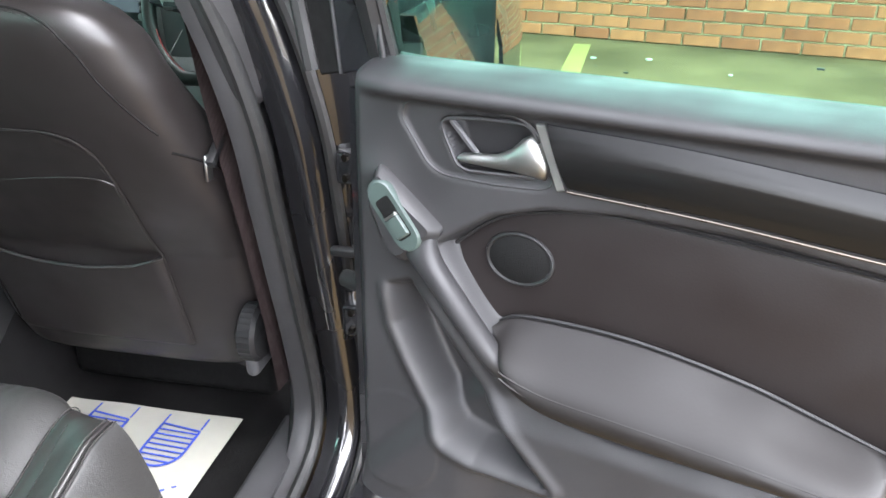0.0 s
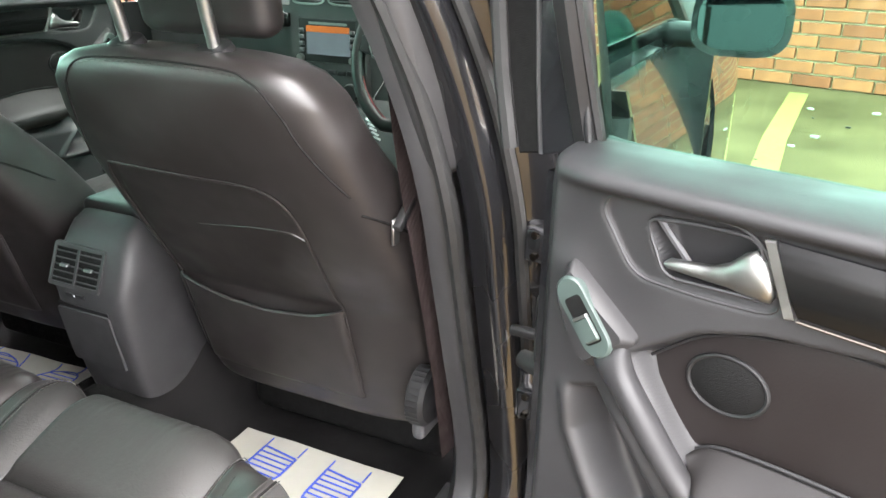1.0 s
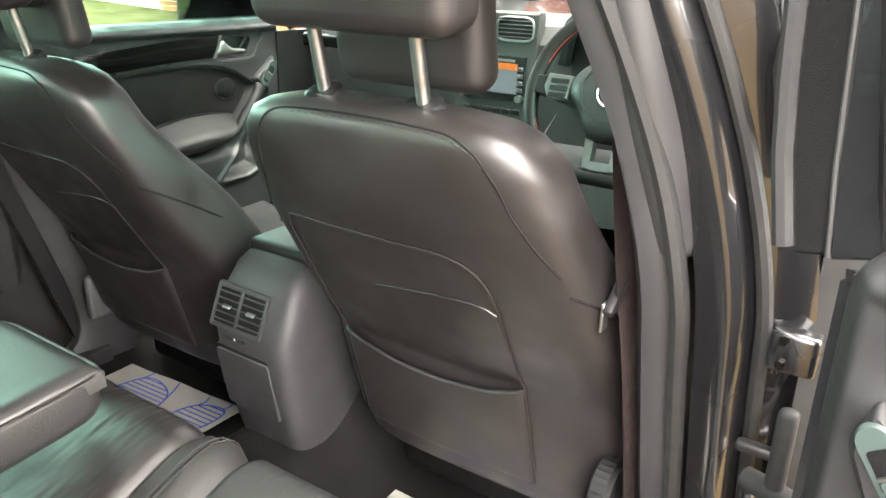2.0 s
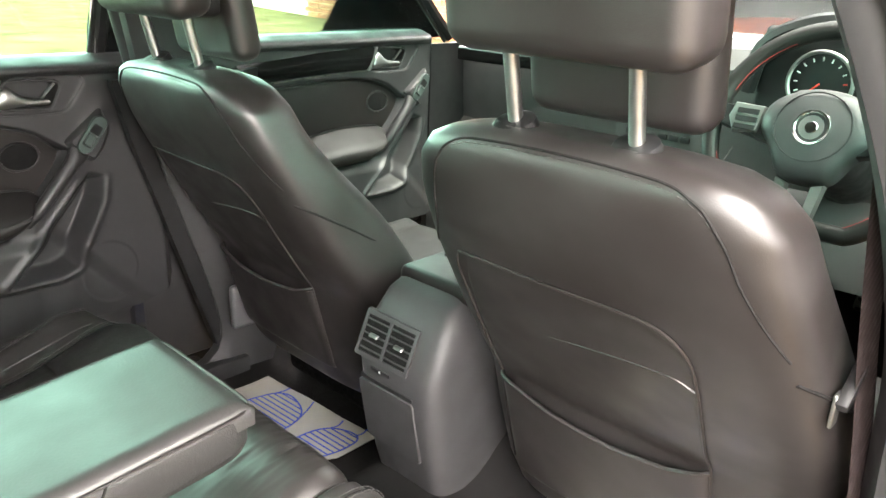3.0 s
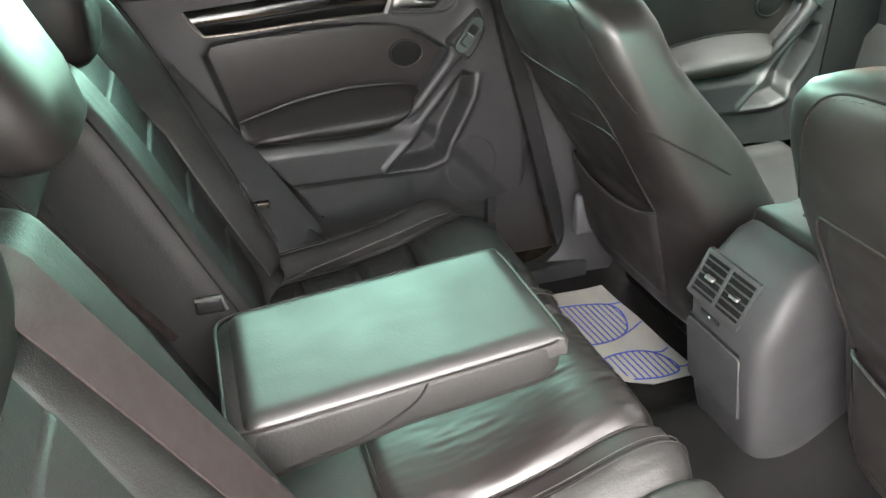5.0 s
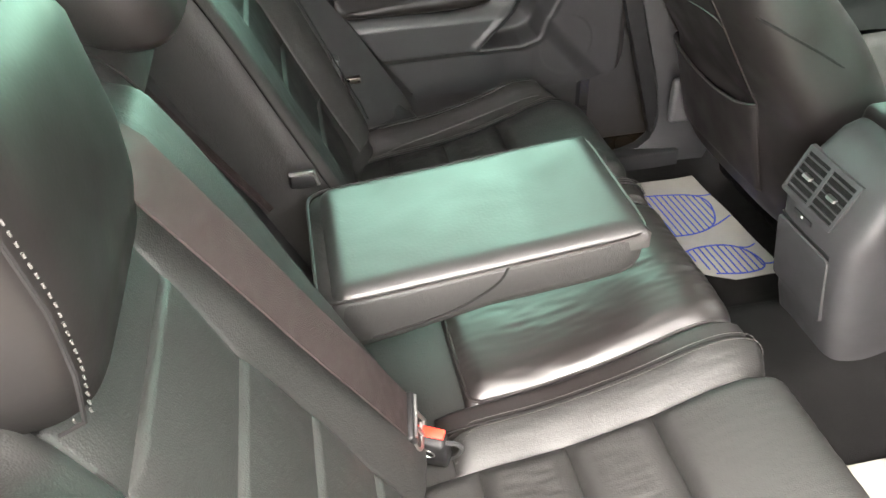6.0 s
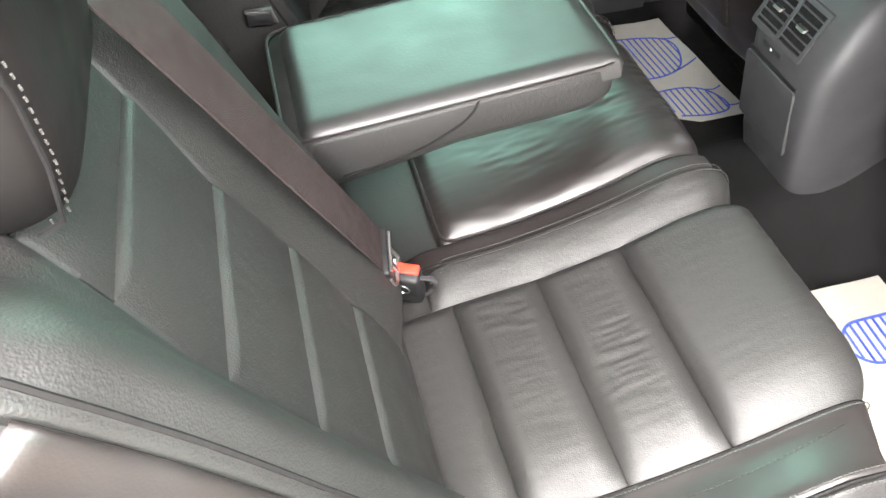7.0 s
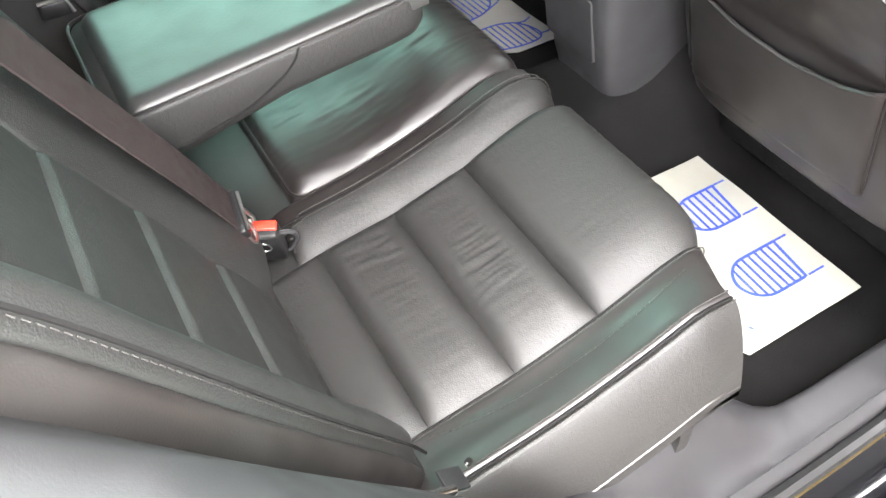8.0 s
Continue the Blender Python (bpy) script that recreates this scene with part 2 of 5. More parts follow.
YELLOW = material("yellow_line_paint", (0.14, 0.108, 0.018), 0.8, patch=12, vary=0.2)
MORTAR = material("pale_mortar", (0.36, 0.30, 0.19), 0.95, grain=0.6, scale=120, depth=0.004, patch=4)


def brick_material():
    m = material("red_brick", (0.42, 0.13, 0.055), 0.85, grain=0.8, scale=90, depth=0.005, patch=9, vary=0.3, spec=0.2)
    t = m.node_tree
    mul = [n for n in t.nodes if n.type == "VECT_MATH"][0]
    info = t.nodes.new("ShaderNodeObjectInfo")
    geo = t.nodes.new("ShaderNodeNewGeometry")
    add = t.nodes.new("ShaderNodeMath")
    add.operation = "ADD"
    t.links.new(info.outputs["Random"], add.inputs[0])
    t.links.new(geo.outputs["Random Per Island"], add.inputs[1])
    frac = t.nodes.new("ShaderNodeMath")
    frac.operation = "FRACT"
    t.links.new(add.outputs[0], frac.inputs[0])
    ramp = t.nodes.new("ShaderNodeValToRGB")
    ramp.color_ramp.elements[0].color, ramp.color_ramp.elements[1].color = (0.16, 0.047, 0.021, 1), (0.24, 0.083, 0.035, 1)
    t.links.new(frac.outputs[0], ramp.inputs[0])
    t.links.new(ramp.outputs[0], mul.inputs[0])
    return m


BRICK = brick_material()

# ---- yard: ground, wall ----
GROUND = 0.12
thing("ground", ([(-400, -400, GROUND), (400, -400, GROUND), (400, 400, GROUND), (-400, 400, GROUND)], [(0, 1, 2, 3)]), CONCRETE,
      "pale worn concrete yard ground with stains", "ground", kind="structure")
WALL_AT, WALL_TURN = Vector((0.45, 6.75, GROUND)), math.atan2(-0.77, 2.97)
WALL_M = Matrix.Translation(WALL_AT) @ Matrix.Rotation(WALL_TURN, 4, "Z")
wall = thing("wall_north", rbox((-4, 0.16, 1.6), (36, 0.25, 3.2), 0.005, 1), MORTAR, "red brick boundary wall with pale mortar joints", "wall", kind="structure")
wall.matrix_world = WALL_M

# ---- car shell ----
car = empty("car", (0, 0, GROUND), "black hatchback car with dark interior, one rear door open", "car")




APERTURE = [(-0.30, 1.47), (-0.26, 1.30), (-0.20, 1.10), (-0.165, 0.93), (-0.11, 0.74), (-0.055, 0.55), (-0.05, 0.46), (-0.10, 0.415), (-0.25, 0.40), (-0.42, 0.41), (-0.52, 0.47), (-0.60, 0.59), (-0.70, 0.76), (-0.82, 0.93), (-0.95, 1.07), (-1.02, 1.2), (-1.02, 1.32), (-0.93, 1.43)]


def tumble(z):
    """How far the car's side leans in at height z."""
    return 0.50 * max(0.0, z - 0.92) ** 1.6


def sweep_ring(section, side, n=90, closed=False, path=APERTURE):
    """A section of (x, outward offset) swept along the door opening."""
    p = catmull(path, n)
    d = np.gradient(p, axis=0)
    d /= np.linalg.norm(d, axis=1, keepdims=True)
    out = np.stack([-d[:, 1], d[:, 0]], 1)
    rings = []
    for (y, z), (oy, oz) in zip(p, out):
        rings.append([(side * (x - tumble(z)), y + oy * o, z + oz * o) for x, o in section])
    return loft(rings)


for side, tag in ((1, "open doorway"), (-1, "closed doorway")):
    trim = part("door_trim", sweep_ring([(0.622, 0.14), (0.632, 0.035), (0.650, 0.003), (0.668, 0.0), (0.680, 0.006), (0.680, 0.14)], side), PLASTIC, car, "grey plastic trim round the doorway")
    if side < 0:
        continue
    part("door_seal", sweep_ring([(0.690 + 0.010 * math.cos(a), 0.002 + 0.012 * math.sin(a)) for a in np.linspace(0, 6.283, 8, endpoint=False)], side), RUBBER, car, "ribbed black rubber seal")
    part("door_jamb", sweep_ring([(0.698, 0.13), (0.701, 0.016), (0.712, 0.014), (0.722, 0.008), (0.732, 0.004), (0.740, 0.006), (0.748, 0.016), (0.756, 0.030), (0.790, 0.036), (0.806, 0.050), (0.806, 0.15)], side), PAINT, car, "glossy black painted door jamb")
    part("outer_seal", sweep_ring([(0.764 + 0.008 * math.cos(a), 0.026 + 0.009 * math.sin(a)) for a in np.linspace(0, 6.283, 8, endpoint=False)], side), RUBBER, car)


def bar(a, b, wx, wy, mat, name, parent, r=0.01, label=""):
    """A rounded bar from a to b."""
    a, b = Vector(a), Vector(b)
    turn = (b - a).to_track_quat("Z", "Y").to_matrix().to_4x4()
    return part(name, rbox((a + b) / 2, (wx, wy, (b - a).length), r, 3, turn), mat, parent, label)


P = [[(0.812 - tumble(z) - 0.006 * (2 * k - 1) ** 2, -0.26 + 0.30 * (1.42 - z) + 0.16 * k, z) for k in np.linspace(0.15, 1, 8)] for z in np.linspace(0.98, 1.44, 14)]
part("pillar_outer", sheet(P, (-0.02, 0, 0)), PAINT, car, "gloss black outer middle pillar")
# added black sheet that stands in for the dark of the hinge gap
P = [[(x, -0.120 + 0.55 * (x - 0.80) + 0.22 * max(0.0, 0.80 - z), z) for x in (0.80, 0.82, 0.84, 0.865)] for z in np.linspace(0.44, 1.06, 10)]
part("hinge_gap_shade", sheet(P, (0, 0.02, 0)), RUBBER, car, "added black sheet for the shade in the hinge gap")
# roof, floor, ends
xs, ys = np.meshgrid(np.linspace(-0.60, 0.60, 17), np.linspace(-1.55, 0.42, 25), indexing="ij")
zs = 1.475 - 0.07 * (xs / 0.6) ** 4 - 0.05 * ((ys + 0.5) / 1.0) ** 4
part("roof", sheet(np.stack([xs, ys, zs], 2), (0, 0, 0.03)), HEADLINER, car, "black cloth headliner under the roof")
xs, ys = np.meshgrid(np.linspace(-0.66, 0.66, 67), np.linspace(-0.62, 1.35, 60), indexing="ij")
zs = 0.385 + 0.17 * np.exp(-(xs / 0.11) ** 4) * ease((ys + 0.05) / 0.15) + 0.105 * np.exp(-((xs - 0.025) / 0.13) ** 4) + 0.25 * ease((ys - 1.0) / 0.35)
zs += np.array([[0.004 * noise.noise((x * 9, y * 9, 0)) for x, y in zip(a, b)] for a, b in zip(xs, ys)])
part("carpet", sheet(np.stack([xs, ys, zs], 2), (0, 0, -0.03)), CARPET, car, "worn black floor carpet")
xs, ys = np.meshgrid(np.linspace(-0.64, 0.64, 21), np.linspace(-1.62, 0.46, 25), indexing="ij")
part("roof_skin", sheet(np.stack([xs, ys, 1.525 - 0.085 * (xs / 0.64) ** 4 - 0.055 * ((ys + 0.5) / 1.0) ** 4], 2), (0, 0, -0.006)), PAINT, car, "gloss black roof skin")
for y, s in ((-1.80, -1), (2.02, 1)):
    part("bumper", loft([[(x, y + s * (0.10 - 0.16 * (x / 0.8) ** 4) + b, z) for z, b in ((0.30, -0.02 * s), (0.36, 0.02 * s), (0.55, 0.03 * s), (0.66, 0.0), (0.66, -0.12 * s), (0.30, -0.12 * s))] for x in np.linspace(-0.80, 0.80, 17)]), PAINT, car, "gloss black bumper")
part("parcel_shelf", rbox((0, -1.28, 1.00), (1.24, 0.5, 0.03), 0.01), CARPET, car)
part("tailgate", rbox((0, -1.62, 0.85), (1.3, 0.05, 0.6), 0.02), PLASTIC, car)
part("rear_window", sheet([[(x, -1.60, 1.12), (x, -1.42, 1.42)] for x in (-0.55, 0.55)], (0, -0.005, 0)), GLASS, car)
part("windscreen", sheet([[(x, 1.28 - 0.1 * (x / 0.7) ** 2, 1.10), (x * 0.85, 0.45 - 0.05 * (x / 0.7) ** 2, 1.43)] for x in np.linspace(-0.72, 0.72, 9)], (0, 0.005, 0)), WIND_GLASS, car, "clear windscreen")
for s in (-1, 1):
    bar((s * 0.76, 1.12, 1.06), (s * 0.60, 0.36, 1.43), 0.07, 0.10, PLASTIC_GREY, "front_pillar", car, 0.03, "grey trimmed windscreen pillar")
    bar((s * 0.690, -0.13, 1.00), (s * 0.605, -0.25, 1.43), 0.045, 0.10, PLASTIC, "middle_pillar", car, 0.018, "grey plastic middle pillar trim")
    bar((s * 0.60, -1.16, 1.00), (s * 0.55, -1.12, 1.43), 0.06, 0.26, PLASTIC_GREY, "rear_pillar", car, 0.03, "grey rear pillar trim")
    part("quarter_trim", sheet([[(s * 0.62, y, z), (s * 0.60, y - 0.35, z + 0.02)] for y, z in ((-0.62, 0.40), (-0.72, 0.60), (-0.86, 0.85), (-1.02, 1.05), (-1.05, 1.2))], (s * 0.02, 0, 0)), PLASTIC_GREY, car)
    part("outer_quarter", sheet([[(s * 0.80, y, z), (s * 0.80, -1.75, z)] for y, z in ((-0.60, 0.32), (-0.70, 0.60), (-0.84, 0.85), (-0.98, 1.06), (-1.06, 1.2))], (-s * 0.01, 0, 0)), PAINT, car)
    part("sill_panel", sheet([[(s * 0.80, y, 0.42), (s * 0.81, y, 0.34), (s * 0.79, y, 0.24)] for y in np.linspace(-0.6, 1.2, 8)], (-s * 0.02, 0, 0)), PAINT, car)

for s in (-1, 1):
    # left cover is coloured blacker to stand in for the shade there
    part("pillar_cover", sheet([[(s * (x - tumble(z) - 0.010), y, z) for y, x in ((-0.20 + 0.30 * (1.1 - z) - (0.05 if s < 0 else 0), 0.668), (-0.10 + 0.2 * (1.1 - z), 0.662), (0.02, 0.67), (0.10, 0.71))] for z in np.linspace(0.40, 1.06 if s > 0 else 1.05, 12)], (s * 0.02, 0, 0)), DOOR_PLASTIC if s > 0 else PLASTIC_BLACK, car, "charcoal lower pillar cover, the left one blackened for shade")
    part("kick_panel", sheet([[(s * (0.715 + 0.02 * ease((y - 0.7) / 0.3)), y, z) for y in np.linspace(0.66, 1.2, 8)] for z in np.linspace(0.40, 1.075, 8)], (s * 0.02, 0, 0)), PLASTIC_BLACK, car, "dark panel ahead of the front door")
part("door_liner", rbox((-0.765, -0.50, 0.72), (0.02, 1.3, 0.66), 0.005), PLASTIC, car)
part("rear_liner", rbox((-0.755, -1.05, 0.70), (0.02, 0.75, 0.62), 0.005), PLASTIC, car)

# ---- doors ----
INS = [(0.175, 0.905), (0.229, 0.942), (0.278, 0.958), (0.35, 0.966), (0.45, 0.967), (0.551, 0.958), (0.615, 0.953), (0.634, 0.935), (0.605, 0.83), (0.592, 0.785), (0.597, 0.757), (0.45, 0.752), (0.374, 0.750), (0.30, 0.757), (0.262, 0.785), (0.215, 0.85)]
POCKET = [(0.114, 0.848), (0.122, 0.803), (0.142, 0.762), (0.164, 0.723), (0.192, 0.683), (0.227, 0.672), (0.270, 0.669), (0.311, 0.670), (0.275, 0.706), (0.238, 0.744), (0.188, 0.800), (0.139, 0.858)]
BOWL = [(0.170, 1.031), (0.215, 1.036), (0.264, 1.037), (0.281, 0.990), (0.200, 0.985), (0.190, 0.990)]
SURROUND = [(0.135, 1.042), (0.185, 1.045), (0.264, 1.041), (0.293, 0.981), (0.230, 0.976), (0.175, 0.977), (0.160, 0.985), (0.130, 1.028)]


def rear_edge(v):
    return np.interp(v, [0.56, 0.80, 0.935, 1.044, 1.09], [0.44, 0.605, 0.70, 0.815, 0.87])


def rail(pts, T, n=40):
    return [T(*p) for p in catmull(pts, n)]


def car_door(name, label, T, u0=0.058, hinges=False, front=False):
    door = empty(name, T(0.3, 0.6, -0.06), label, parent=car)
    into = np.array(T(0, 0, 1)) - np.array(T(0, 0, 0))
    # moulded panel
    vv = np.linspace(0.572, 1.074, 170)
    U = np.array([np.linspace(u0 + 0.05 * max(0, (0.61 - v) / 0.04) ** 2 + 0.02 * max(0, (v - 1.03) / 0.045) ** 2, rear_edge(v) - 0.004, 240) for v in vv])
    V = np.repeat(vv[:, None], 240, 1)
    W = -0.022 * ease(inside(INS, U, V) / 0.012 + 0.5)
    W += 0.018 * ease((0.765 - V) / 0.04) * ease((U - 0.20 + 0.9 * (0.76 - V)) / 0.05)
    W -= 0.012 * ease((0.668 - V) / 0.016) * ease((U - 0.20) / 0.06)
    pocket = inside(POCKET, U, V)
    W -= 0.040 * ease(pocket / 0.026 + 0.15)
    W += 0.005 * np.exp(-((pocket + 0.008) / 0.007) ** 2) * ease((0.86 - V) / 0.03)
    ridge = np.clip(((U - 0.105) * 0.150 + (V - 0.965) * -0.195) / 0.0605, 0, 1)
    W += 0.006 * np.exp(-(np.hypot(U - 0.105 - 0.150 * ridge, V - 0.965 + 0.195 * ridge) / 0.021) ** 2)
    W -= 0.030 * ease(inside(rounded(BOWL, 0.014), U, V) / 0.006 + 0.4)
    W -= 0.004 * ease(inside(rounded(SURROUND, 0.022), U, V) / 0.004 + 0.5)
    W += 0.014 * ease((V - 1.040) / 0.012) * ease((U - u0 - 0.01) / 0.06) - 0.055 * ease((V - 1.050) / 0.03) ** 2
    ring = np.hypot(U - 0.125, V - 0.655)
    W += 0.0012 * ease((0.062 - ring) / 0.006)
    W -= 0.03 * ease((u0 + 0.027 - U) / 0.03)
    P = np.array([[T(u, v, w) for u, v, w in zip(*row)] for row in zip(U, V, W)])
    part("inner_panel", sheet(P, -0.03 * into), DOOR_PLASTIC, door, "charcoal soft plastic door panel", 60)
    # leather-look insert
    lo = catmull([(0.218, 0.818), (0.233, 0.829), (0.263, 0.841), (0.363, 0.845), (0.464, 0.833), (0.592, 0.800)], 60)
    hi = catmull([(0.186, 0.905), (0.229, 0.939), (0.278, 0.955), (0.35, 0.963), (0.551, 0.954), (0.626, 0.946)], 60)
    P = [[T(*(lo[i] * (1 - t) + hi[i] * t), -0.020 + 0.004 * math.sin(math.pi * t) ** 0.5) for t in np.linspace(0, 1, 24)] for i in range(60)]
    part("insert", sheet(P, -0.006 * into), INSERT, door, "dark brown vinyl door insert")
    bot = catmull([(0.258, 0.800), (0.272, 0.776), (0.310, 0.758), (0.374, 0.753), (0.47, 0.754), (0.592, 0.760)], 60)
    top = catmull([(0.232, 0.826), (0.263, 0.840), (0.363, 0.844), (0.464, 0.832), (0.53, 0.816), (0.590, 0.799)], 60)
    prof = catmull([(0, -0.006), (0.06, 0.022), (0.22, 0.038), (0.45, 0.034), (0.75, 0.004), (1.0, -0.021)], 20)
    P = [[T(*(bot[i] * (1 - t) + top[i] * t), w * (1 - 0.75 * abs(2 * i / 59 - 1) ** 14)) for t, w in prof] for i in range(60)]
    pad = part("armrest_pad", sheet(P, -0.01 * into), LEATHER_DOOR, door, "padded black leather armrest with double stitching", 70)
    for t, w in ((0.30, 0.0385), (0.40, 0.0365)):
        part("stitching", tube([T(*(bot[i] * (1 - t) + top[i] * t), w - 0.0006) for i in range(3, 57)], 0.0010, 5), LEATHER_DOOR, pad)
    part("pad_piping", tube([T(u, v, -0.018) for u, v in top], 0.0022, 6), PLASTIC_BLACK, door)
    part("insert_piping", tube([T(u, v, -0.012) for u, v in hi], 0.0016, 6), PLASTIC_BLACK, door)
    # pull handle
    path = catmull([(0.152, 0.908, 0.006), (0.160, 0.897, 0.014), (0.178, 0.877, 0.018), (0.200, 0.853, 0.020), (0.224, 0.825, 0.020), (0.246, 0.800, 0.018), (0.268, 0.780, 0.010)], 44)
    rings = []
    for k, (u, v, w) in enumerate(path):
        a, b = path[max(k - 1, 0)], path[min(k + 1, 43)]
        t = (b - a)[:2] / (np.linalg.norm((b - a)[:2]) + 1e-9)
        across = np.array([-t[1], t[0]])
        wide, deep = 0.0135 + 0.009 * max(0.0, 1 - k / 9) ** 1.2 - 0.003 * k / 43, 0.013
        rings.append([T(u + across[0] * wide * np.sign(math.cos(q)) * abs(math.cos(q)) ** 0.9, v + across[1] * wide * np.sign(math.cos(q)) * abs(math.cos(q)) ** 0.9, w - 0.006 + deep * np.sign(math.sin(q)) * abs(math.sin(q)) ** 0.85) for q in np.linspace(0, 6.2832, 16, endpoint=False)])
    part("pull_handle", loft(rings), DOOR_PLASTIC, door, "smooth satin grey pull handle", 60)
    # window switch
    ax, ay = np.array([0.1165, 0.952]), np.array([0.1475, 0.913])
    d = (ay - ax) / np.linalg.norm(ay - ax)
    nrm = np.array([-d[1], d[0]])

    def stadium(grow, k0=0.0, k1=1.0, n=10):
        a, b = ax + (ay - ax) * k0, ax + (ay - ax) * k1
        pts = [a + grow * (nrm * math.cos(t) - d * math.sin(t)) for t in np.linspace(0, math.pi, n)]
        return pts + [b + grow * (-nrm * math.cos(t) + d * math.sin(t)) for t in np.linspace(0, math.pi, n)]

    plate = part("switch_plate", slab(stadium(0.0150), 0.004, 0.0200, T, 0.0025), SATIN, door, "satin grey window switch plate, tinted teal for reflected sky")
    sq = [ax + d * a + nrm * b for a, b in ((0.004, -0.009), (0.004, 0.009), (0.050, 0.009), (0.050, -0.009))]
    part("switch_well", slab(rounded(sq, 0.004), 0.016, 0.0205, T), MESH_DARK, plate)
    sq = [ax + d * a + nrm * b for a, b in ((0.024, -0.008), (0.024, 0.008), (0.048, 0.008), (0.048, -0.008))]
    part("window_switch", slab(rounded(sq, 0.003), 0.016, 0.0235, T, 0.002), SATIN, plate)
    sq = [ax + d * a + nrm * b for a, b in ((0.0225, -0.008), (0.0225, 0.008), (0.025, 0.008), (0.025, -0.008))]
    part("switch_edge", slab(sq, 0.016, 0.0243, T, 0.0006), SILVER, plate)
    dia = rounded([(0.109, 0.982), (0.128, 0.966), (0.182, 0.921), (0.135, 0.878), (0.112, 0.902), (0.094, 0.938)], 0.010)
    part("switch_bezel", slab(dia, -0.014, 0.0170, T, 0.009), DOOR_PLASTIC, door, "raised charcoal bezel round the window switch")
    # speaker
    c, r = (0.2535, 0.9015), 0.0335
    speaker = part("speaker", tube([T(c[0] + r * math.cos(a), c[1] + r * math.sin(a) * 0.77, -0.014) for a in np.linspace(0, 6.2832, 40, endpoint=False)], 0.0022, 8, True), PLASTIC_BLACK, door, "round loudspeaker with a black mesh grille")
    rings = [[T(c[0] + r * k * math.cos(a), c[1] + r * k * math.sin(a) * 0.77, w) for a in np.linspace(0, 6.2832, 32, endpoint=False)] for k, w in ((1.0, -0.025), (0.97, -0.014), (0.85, -0.0125), (0.5, -0.0105), (0.05, -0.010))]
    part("grille", loft(rings), MESH_DARK, speaker)
    # handle group
    part("handle_surround", tube([T(u, v, -0.001) for u, v in evenly(rounded(SURROUND, 0.022) + rounded(SURROUND, 0.022)[:1], 80)[:-1]], 0.0012, 6, True), DOOR_PLASTIC, door)
    part("handle_bowl_rim", tube([T(u, v, -0.001) for u, v in evenly(rounded(BOWL, 0.014) + rounded(BOWL, 0.014)[:1], 80)[:-1]], 0.0018, 6, True), DOOR_PLASTIC, door)
    rings = []
    for u, v, hh in ((0.192, 0.9965, 0.002), (0.195, 0.9965, 0.0045), (0.21, 0.997, 0.0055), (0.23, 0.998, 0.007), (0.244, 1.0015, 0.0105), (0.254, 1.006, 0.0165), (0.263, 1.008, 0.020), (0.272, 1.005, 0.0175), (0.278, 1.000, 0.012), (0.281, 0.998, 0.004)):
        rings.append([T(u, v + hh * math.cos(a), -0.004 + (0.005 + 0.25 * hh) * math.sin(a)) for a in np.linspace(0, 6.2832, 18, endpoint=False)])
    part("door_handle", loft(rings), SILVER, door, "satin silver door release lever", 60)
    part("handle_stem", tube([T(0.178, 1.028, -0.012), T(0.212, 0.992, -0.014)], 0.003, 6), PLASTIC_GREY, door)
    part("strip_end", slab([(0.269, 1.040), (0.277, 1.041), (0.300, 0.985), (0.293, 0.983)], -0.004, 0.007, T, 0.0015), SILVER, door)
    hi = catmull([(0.278, 1.040), (0.40, 1.036), (0.537, 1.025), (0.657, 1.016)], 40)
    lo = catmull([(0.301, 0.987), (0.42, 0.984), (0.547, 0.976), (0.628, 0.973)], 40)
    P = [[T(*(lo[i] * (1 - t) + hi[i] * t), 0.0005 + 0.0095 * math.sin(math.pi * (0.12 + 0.76 * t))) for t in np.linspace(0, 1, 14)] for i in range(40)]
    strip = part("trim_strip", sheet(P, -0.008 * into), GLOSS, door, "gloss black ribbed trim strip")
    part("chrome_line", tube([T(u, v - 0.003, 0.005) for u, v in lo] + [T(0.645, 0.985, 0.004), T(0.659, 1.012, 0.004)], 0.0012, 6), DARK_CHROME, door)
    for k in range(4):
        u = 0.078 + 0.024 * k
        part("vent_slot", slab([(u, 0.606 - 0.0 * k), (u + 0.017, 0.603), (u + 0.019, 0.597), (u + 0.002, 0.600)], -0.02, 0.002, T), PLASTIC_BLACK, door)
    # outer shell, frame and glass
    ov = np.linspace(0.42, 1.035, 24)
    P = [[T(u, v, -0.075 - (0.080 - 0.078 * max(0.0, (v - 0.70) / 0.335) ** 1.5 - 0.05 * max(0.0, (0.60 - v) / 0.18) ** 2) * (1 - 0.12 * (0.04 / (u + 0.01)) ** 2)) for u in np.linspace(0.035, rear_edge(max(v, 0.56)) + 0.02, 20)] for v in ov]
    part("outer_skin", sheet(P, 0.004 * into), PAINT, door, "gloss black outer door skin")
    P = [[T(0.050, v, w) for w in np.linspace(-0.145, -0.03, 6)] for v in np.linspace(0.45, 1.04, 12)]
    part("front_edge", sheet(P, np.array(T(0.02, 0, 0)) - np.array(T(0, 0, 0))), PAINT, door)
    P = [[T(u, v, w) for w in np.linspace(-0.145, -0.03, 5)] for u, v in [(rear_edge(v) + 0.002, v) for v in np.linspace(0.56, 1.06, 14)]]
    part("rear_edge", sheet(P, np.array(T(-0.01, 0, 0)) - np.array(T(0, 0, 0))), PAINT, door)
    P = [[T(u, v, w) for w in np.linspace(-0.13, -0.03, 5)] for u, v in [(k, 0.572 - 0.02 * (k - 0.1)) for k in np.linspace(0.05, 0.45, 12)]]
    part("lower_edge", sheet(P, (0, 0, 0.01)), PAINT, door)

